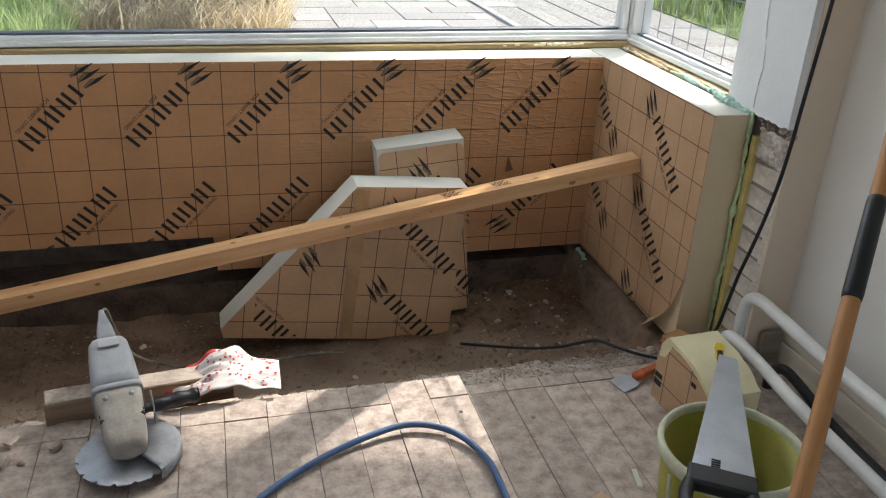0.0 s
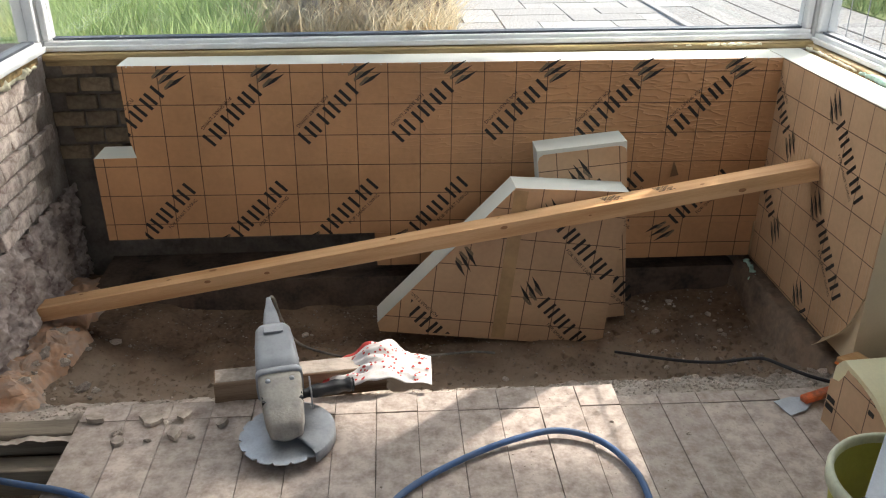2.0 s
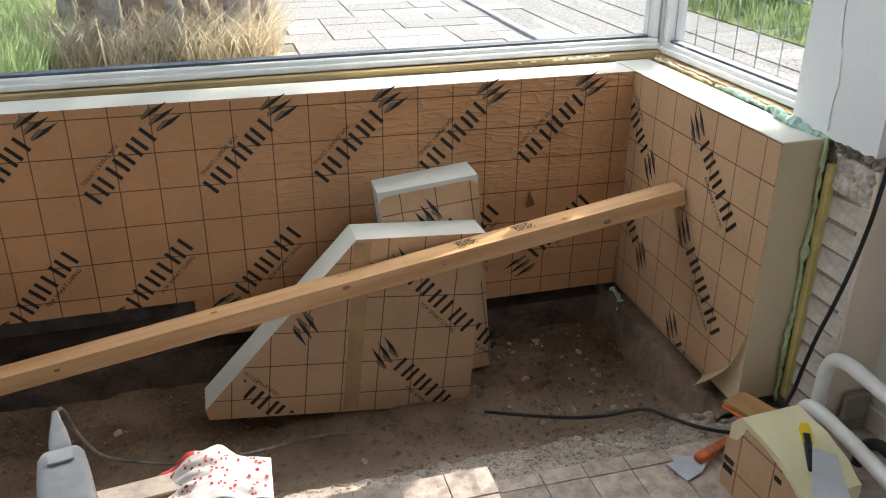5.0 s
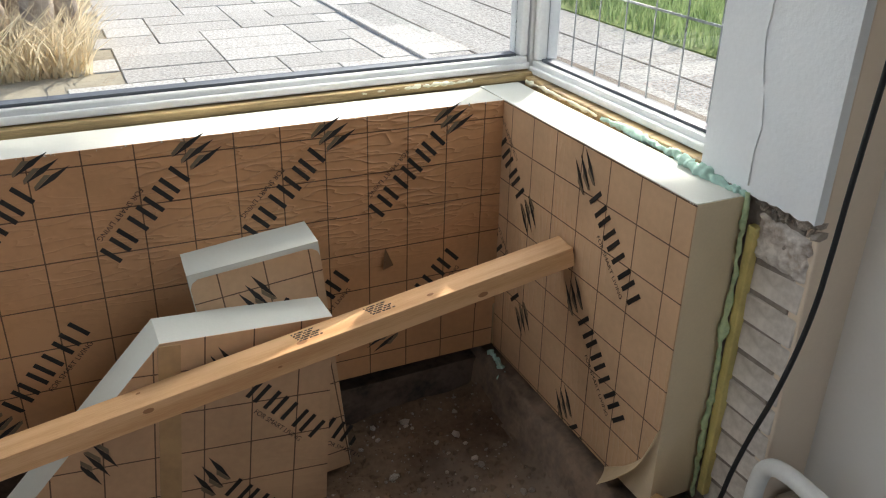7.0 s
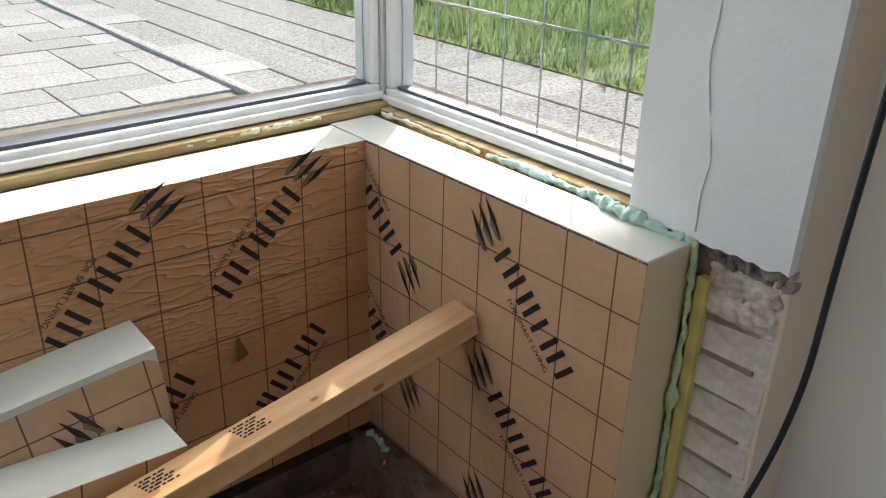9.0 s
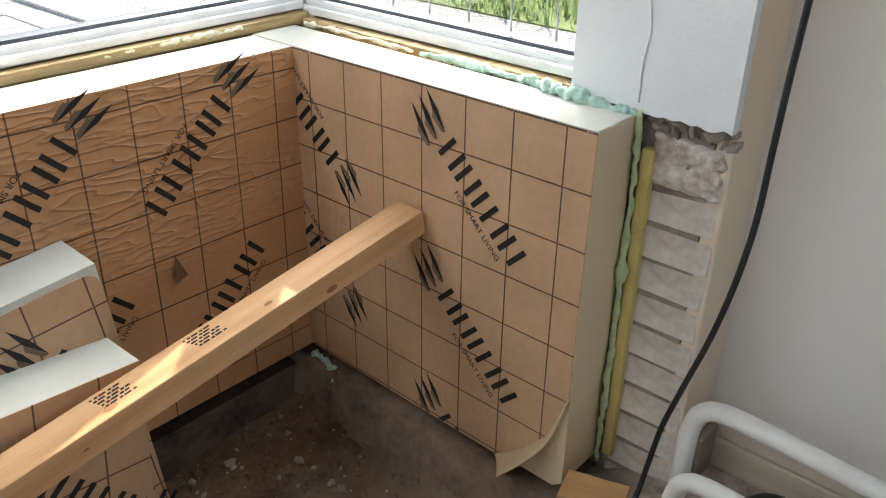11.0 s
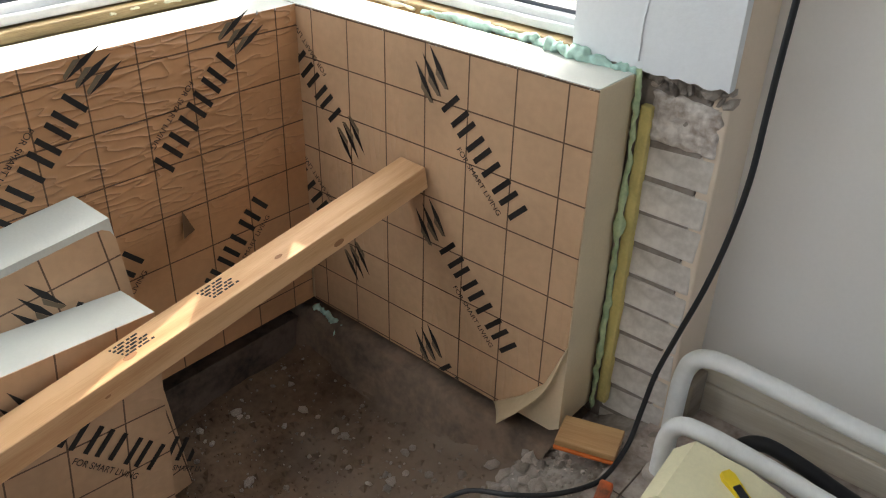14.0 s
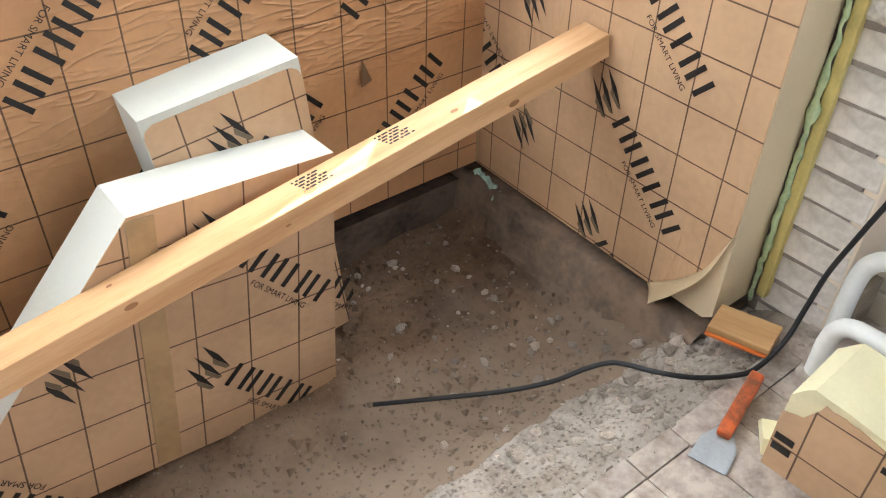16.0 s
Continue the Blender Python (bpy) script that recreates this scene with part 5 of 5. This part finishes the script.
grit("pale_grit", "pale crumbs of plaster in the dust", 700, 26, lambda r: (lambda x, y: (x, y, dust_height(x, y)))(r.uniform(-0.84, 0.06), r.uniform(-0.87, -0.65)), 0.0008, 0.004, M_RUBBLE)

# ---- outside ----
GZ = 0.10
structure("ground", sheet(-60, 60, 0.50, 120, 40, 40, lambda x, y: GZ - 0.02), M_GROUND, "sandy garden ground reaching to the horizon", "ground")
pave = structure("patio", boxmesh(-1.9, 1.3, 0.62, 9.0, GZ - 0.05, GZ - 0.012), M_GROUND, "pale paved garden patio with sandy joints", "pavement")
rng = random.Random(31)
slab_mesh, cobble_mesh = [], []
for w, d, store in ((0.592, 0.292, slab_mesh), (0.292, 0.292, slab_mesh), (0.196, 0.096, cobble_mesh)):
    bm = boxmesh(-w / 2, w / 2, -d / 2, d / 2, -0.03, 0.0, 0.006)
    me = bpy.data.meshes.new("paver")
    bm.to_mesh(me)
    bm.free()
    me.materials.append(M_PAVE)
    store.append(me)
for j in range(20):
    y = 2.85 + 0.30 * j
    x = -0.95 + (0.3 if j % 2 else 0.0)
    k = j
    while x < 1.05:
        wide = (k % 3) != 2
        w = 0.60 if wide else 0.30
        ob = new("paving_slab", slab_mesh[0 if wide else 1])
        ob.matrix_world = pose(x + w / 2, y, GZ + rng.uniform(-0.003, 0.003), 0, 0, -14 * 0)
        ob.parent = pave
        x += w
        k += 1
for j in range(17):
    for i in range(16):
        ob = new("paving_brick", cobble_mesh[0])
        flip = (i + j) % 2
        ob.matrix_world = pose(-1.75 + 0.2 * i + (0.1 if j % 2 else 0), 0.72 + 0.1 * j + 0.0, GZ + rng.uniform(-0.003, 0.003), 0, 0, rng.uniform(-1, 1))
        ob.parent = pave
path_ob = structure("garden_path", boxmesh(1.12, 2.75, 0.7, 14.0, GZ - 0.05, GZ - 0.004), mat("pale_gravel_path", (0.56, 0.54, 0.51), 0.95, 0, 0.1, 60, 30, 0.3, dark=(0.24, 0.225, 0.21)), "pale gravel garden path", "path")
for k in range(3):
    structure("path_edging", boxmesh(1.42 + 0.42 * k, 1.44 + 0.42 * k, 0.7, 14.0, GZ - 0.05, GZ - 0.001), mat("dark_joint", (0.16, 0.145, 0.13), 0.95) if k == 0 else bpy.data.materials["dark_joint"], "narrow dark joint between path strips", "path joint")
structure("kerb", boxmesh(1.05, 1.115, 0.7, 14.0, GZ - 0.05, GZ + 0.02, 0.006), M_PAVE, "narrow stone kerb beside the path", "kerb")


def blades(name, label, count, seed, x0, x1, y0, y1, hmin, hmax, material, lean=0.35, z=GZ - 0.01):
    r = random.Random(seed)
    verts, faces = [], []
    for k in range(count):
        x, y = r.uniform(x0, x1), r.uniform(y0, y1)
        h, a = r.uniform(hmin, hmax), r.uniform(0, 6.28)
        lx, ly = r.uniform(-lean, lean) * h, r.uniform(-lean, lean) * h
        w = r.uniform(0.004, 0.009)
        cx, cy = math.cos(a) * w, math.sin(a) * w
        b = len(verts)
        verts += [(x - cx, y - cy, z), (x + cx, y + cy, z), (x + lx * 0.4 + cx * 0.7, y + ly * 0.4 + cy * 0.7, z + h * 0.6), (x + lx * 0.4 - cx * 0.7, y + ly * 0.4 - cy * 0.7, z + h * 0.6), (x + lx, y + ly, z + h)]
        faces += [(b, b + 1, b + 2, b + 3), (b + 3, b + 2, b + 4)]
    me = bpy.data.meshes.new(name)
    me.from_pydata(verts, [], faces)
    me.materials.append(material)
    tagged(new(name, me), label, "grass", "", "stuff")


structure("lawn_side", boxmesh(-40, -2.2, 2.3, 60, GZ - 0.03, GZ - 0.008), mat("lawn_green", (0.30, 0.37, 0.13), 0.95, 0, 0.2, 3, 40, 0.3, dark=(0.18, 0.24, 0.07)), "green lawn beside the patio", "lawn")
structure("lawn_far", boxmesh(2.8, 40, 0.8, 60, GZ - 0.03, GZ - 0.008), bpy.data.materials["lawn_green"], "green lawn beyond the path", "lawn")
blades("lawn_grass", "tall green meadow grass beside the patio", 26000, 41, -5.2, -2.15, 2.6, 6.6, 0.12, 0.42, M_GRASS, 0.5)
blades("far_grass", "green grass beyond the path", 24000, 42, 2.8, 8.5, 1.2, 9.0, 0.06, 0.25, M_GRASSVEIL, 0.5)
blades("dry_grass", "dry yellow grass round the tree stumps", 11000, 43, -2.25, -0.80, 3.25, 6.0, 0.08, 0.40, M_STRAW, 0.9)
blades("joint_weeds", "sparse weeds between the pavers", 260, 44, -0.9, 0.0, 1.6, 2.4, 0.02, 0.08, M_GRASS, 0.8)


def trunk(x, y, r, h, seed):
    bm = bmesh.new()
    pts = smooth_path([(x, y, GZ - 0.05), (x + 0.02, y, GZ + h * 0.3), (x - 0.01 + 0.05 * math.sin(seed), y + 0.03, GZ + h * 0.7), (x + 0.06 * math.cos(seed), y, GZ + h)], 5)
    tube(bm, pts, lambda t: r * (1.2 - 0.35 * t), 14, 0.3)
    rough_up(bm, r * 0.22, 16, seed, (1, 1, 0.3))
    t = thing("garden_shrub_trunk", "grey weathered shrub trunk in dry grass", "trunk", None, "shrub trunks")
    part("trunk", bm, M_TRUNK, t)


for k in range(10):
    trunk(-2.12 + 0.135 * k, 3.85 + 0.18 * math.sin(k * 2.1), 0.055 + 0.025 * abs(math.sin(k * 1.3)), 1.1 + 0.3 * math.sin(k), k * 1.9)


def bush(x, y, r, n, seed):
    t = thing("garden_bush", "leafy green garden bush", "bush", pose(x, y, GZ), "garden bushes")
    rr = random.Random(seed)
    for k in range(5):
        a = k * 1.3
        part("branch", tube(bmesh.new(), smooth_path([(0, 0, 0), (0.25 * r * math.cos(a), 0.25 * r * math.sin(a), 0.5 * r), (0.6 * r * math.cos(a), 0.6 * r * math.sin(a), r)], 4), lambda q: 0.02 * (1 - 0.7 * q), 8), M_TRUNK, t)
    verts, faces = [], []
    for k in range(n):
        d = Vector((rr.gauss(0, 1), rr.gauss(0, 1), rr.gauss(0, 1))).normalized() * r * rr.uniform(0.35, 1.0) * (1 + 0.3 * noise.noise(Vector((k * 0.05, 0, 0))))
        c = Vector((d.x, d.y, abs(d.z) + 0.05))
        u = Vector((rr.gauss(0, 1), rr.gauss(0, 1), rr.gauss(0, 0.6))).normalized()
        v = u.orthogonal().normalized()
        s = rr.uniform(0.03, 0.07)
        b = len(verts)
        verts += [tuple(c - u * s), tuple(c + v * s * 0.45), tuple(c + u * s), tuple(c - v * s * 0.45)]
        faces.append((b, b + 1, b + 2, b + 3))
    me = bpy.data.meshes.new("leaves")
    me.from_pydata(verts, [], faces)
    me.materials.append(M_LEAF)
    ob = new("leaves", me)
    ob.parent = t
    tagged(ob, "small green leaves", kind="stuff")


bush(-3.9, 5.4, 0.8, 2600, 1)
bush(-5.6, 4.2, 0.9, 2600, 2)
bush(3.9, 4.6, 0.7, 2200, 3)
bush(4.6, 7.2, 1.0, 2400, 4)

# ---- bricks, one by one ----
def brick_meshes(l, h, d, n, material, seed, jag, edge=0.004):
    out = []
    for k in range(n):
        bm = boxmesh(-l / 2, l / 2, 0, d, -h / 2, h / 2, edge)
        rough_up(bm, jag, 22, seed + k * 3.1)
        me = bpy.data.meshes.new("brick")
        bm.to_mesh(me)
        bm.free()
        me.materials.append(material)
        out.append(me)
    return out


def lay(wall, meshes, origin, turn, length, rows, pitch_x, pitch_z, seed, skip=0.0, jut=0.006, stagger=0.5, tilt=1.5):
    r = random.Random(seed)
    base = Matrix.Translation(origin) @ pose(0, 0, 0, 0, 0, turn)
    for j in range(rows):
        x = pitch_x * (stagger if j % 2 else 0.0)
        while x < length:
            if r.random() >= skip:
                ob = new("brick", meshes[r.randrange(len(meshes))])
                ob.matrix_world = base @ pose(x, r.uniform(-jut, jut), pitch_z * j, r.uniform(-tilt, tilt), r.uniform(-1, 1), 0)
                ob.parent = wall
            x += pitch_x


HEAD_R = brick_meshes(0.100, 0.048, 0.04, 4, M_BRICK, 1, 0.004)
STR_L = brick_meshes(0.198, 0.052, 0.05, 12, M_BRICKW, 20, 0.009)
HEAD_P = brick_meshes(0.132, 0.0575, 0.04, 8, M_BRICKP, 40, 0.006, 0.004)
wall_rear, wall_left, wall_pier = (bpy.data.objects[n] for n in ("wall_rear", "wall_left", "wall_pier"))
lay(wall_rear, HEAD_R, (-2.36, BACK_Y, 0.40), 0, 0.62, 6, 0.110, 0.059, 51)
lay(wall_left, STR_L, (LEFT_X, -0.84, 0.31), 90, 1.02, 7, 0.209, 0.060, 52, 0.02, 0.005)
lay(wall_pier, HEAD_P, (0.1290, -0.783, 0.0037), -90, 0.05, 10, 0.20, 0.0655, 53, 0.0, 0.001, 0.0, 0.6)
# the uppermost brick, broken and smeared with mortar
bm = bmesh.new()
g = []
for i in range(23):
    row = []
    for j in range(25):
        u, v = i / 22, j / 24
        rim = min(u, 1 - u, v, 1 - v) < 0.01
        y = -0.722 - 0.128 * u + 0.006 * noise.noise(Vector((v * 5, 1, u * 2)))
        z = 0.629 + v * (0.090 - 0.015 * max(0.0, u - 0.55)) + 0.006 * noise.noise(Vector((u * 6, 7, v * 2)))
        d = 0.006 * noise.noise(Vector((u * 3, v * 3, 1))) + 0.006 * noise.noise(Vector((u * 9, v * 9, 2))) + 0.003 * noise.noise(Vector((u * 26, v * 26, 3)))
        row.append(bm.verts.new((0.150 if rim else 0.1265 + d + 0.010 * max(0.0, v - 0.75) * 4 * max(0.0, u - 0.3), y, z)))
    g.append(row)
for i in range(22):
    for j in range(24):
        bm.faces.new((g[i][j], g[i][j + 1], g[i + 1][j + 1], g[i + 1][j])).smooth = True
part("brick", bm, mat("broken_limewash", (0.82, 0.75, 0.68), 0.95, 0, 0.2, 20, 90, 0.9, dark=(0.33, 0.26, 0.21)), wall_pier)
# rough cement render under the whitewashed bricks
bm = bmesh.new()
g = [[bm.verts.new((LEFT_X + 0.018 * noise.noise(Vector((0, i * 0.23, j * 0.23))) + 0.018 * noise.noise(Vector((3, i * 0.6, j * 0.6))) + 0.008 * noise.noise(Vector((5, i * 1.7, j * 1.7))) + 0.012, 0.25 - 1.12 * i / 120, -0.2 + 0.49 * j / 56)) for j in range(57)] for i in range(121)]
for i in range(120):
    for j in range(56):
        bm.faces.new((g[i][j], g[i + 1][j], g[i + 1][j + 1], g[i][j + 1])).smooth = True
structure("render_plinth", bm, M_PLINTH, "rough grey cement render low on the brick wall", "wall render")
# mortar lumps on top of the bared pier
for k in range(26):
    ob = new("mortar_lump", STONES[k % 6])
    ob.matrix_world = pose(0.131 + 0.005 * math.sin(k * 3.7), -0.716 - 0.0056 * k, 0.737 + 0.011 * math.sin(k * 2.2), k * 30, 0, k * 50) @ Matrix.Diagonal((0.011 + 0.004 * math.sin(k * 1.3), 0.014, 0.011, 1))
    tagged(ob, "dark mortar lump under the cut plaster", "mortar", "mortar on the pier")


# ---- unseen tree, added so that its crown keeps the sun off most of the bay ----
def tree():
    t = thing("shade_tree", "tall leafy tree out of view, added to shade most of the bay", "tree", pose(6.6, 2.4, GZ))
    trunk_pts = smooth_path([(0, 0, -0.1), (0.05, 0.05, 1.5), (-0.1, 0.15, 3.2), (-0.9, 0.9, 5.2), (-1.8, 1.9, 7.4)], 6)
    part("trunk", rough_up(tube(bmesh.new(), trunk_pts, lambda q: 0.20 - 0.13 * q, 14), 0.02, 6), M_TRUNK, t)
    rr = random.Random(77)
    for k in range(8):
        a = k * 0.8
        b = Vector((-1.0 - 0.09 * k, 1.0 + 0.1 * k, 5.4 + 0.24 * k))
        e = Vector((-2.1 + 0.6 * math.cos(a), 2.4 + 2.0 * math.sin(a), 6.9 + 0.3 * k))
        part("limb", tube(bmesh.new(), smooth_path([b, b.lerp(e, 0.5) + Vector((0, 0, 0.25)), e], 5), lambda q: 0.06 * (1 - 0.75 * q), 8), M_TRUNK, t)
    verts, faces = [], []
    clumps = [(rr.uniform(-0.6, 0.6), rr.uniform(-2.3, 2.3), rr.uniform(-1.7, 1.7)) for k in range(60)]
    for k in range(9000):
        c = clumps[rr.randrange(60)]
        p = Vector((c[0] + rr.gauss(0, 0.2), c[1] + rr.gauss(0, 0.35), c[2] + rr.gauss(0, 0.3)))
        p = Vector((-2.1 + p.x, 2.4 + p.y, max(p.z, -1.75 + 0.2 * rr.random()) + 8.05))
        u = Vector((rr.gauss(0, 1), rr.gauss(0, 1), rr.gauss(0, 0.7))).normalized()
        v = u.orthogonal().normalized()
        s = rr.uniform(0.07, 0.14)
        b = len(verts)
        verts += [tuple(p - u * s), tuple(p + v * s * 0.55), tuple(p + u * s), tuple(p - v * s * 0.55)]
        faces.append((b, b + 1, b + 2, b + 3))
    me = bpy.data.meshes.new("crown")
    me.from_pydata(verts, [], faces)
    me.materials.append(M_LEAF)
    ob = new("crown", me)
    ob.parent = t
    tagged(ob, "crown of many small green leaves", kind="stuff")


tree()
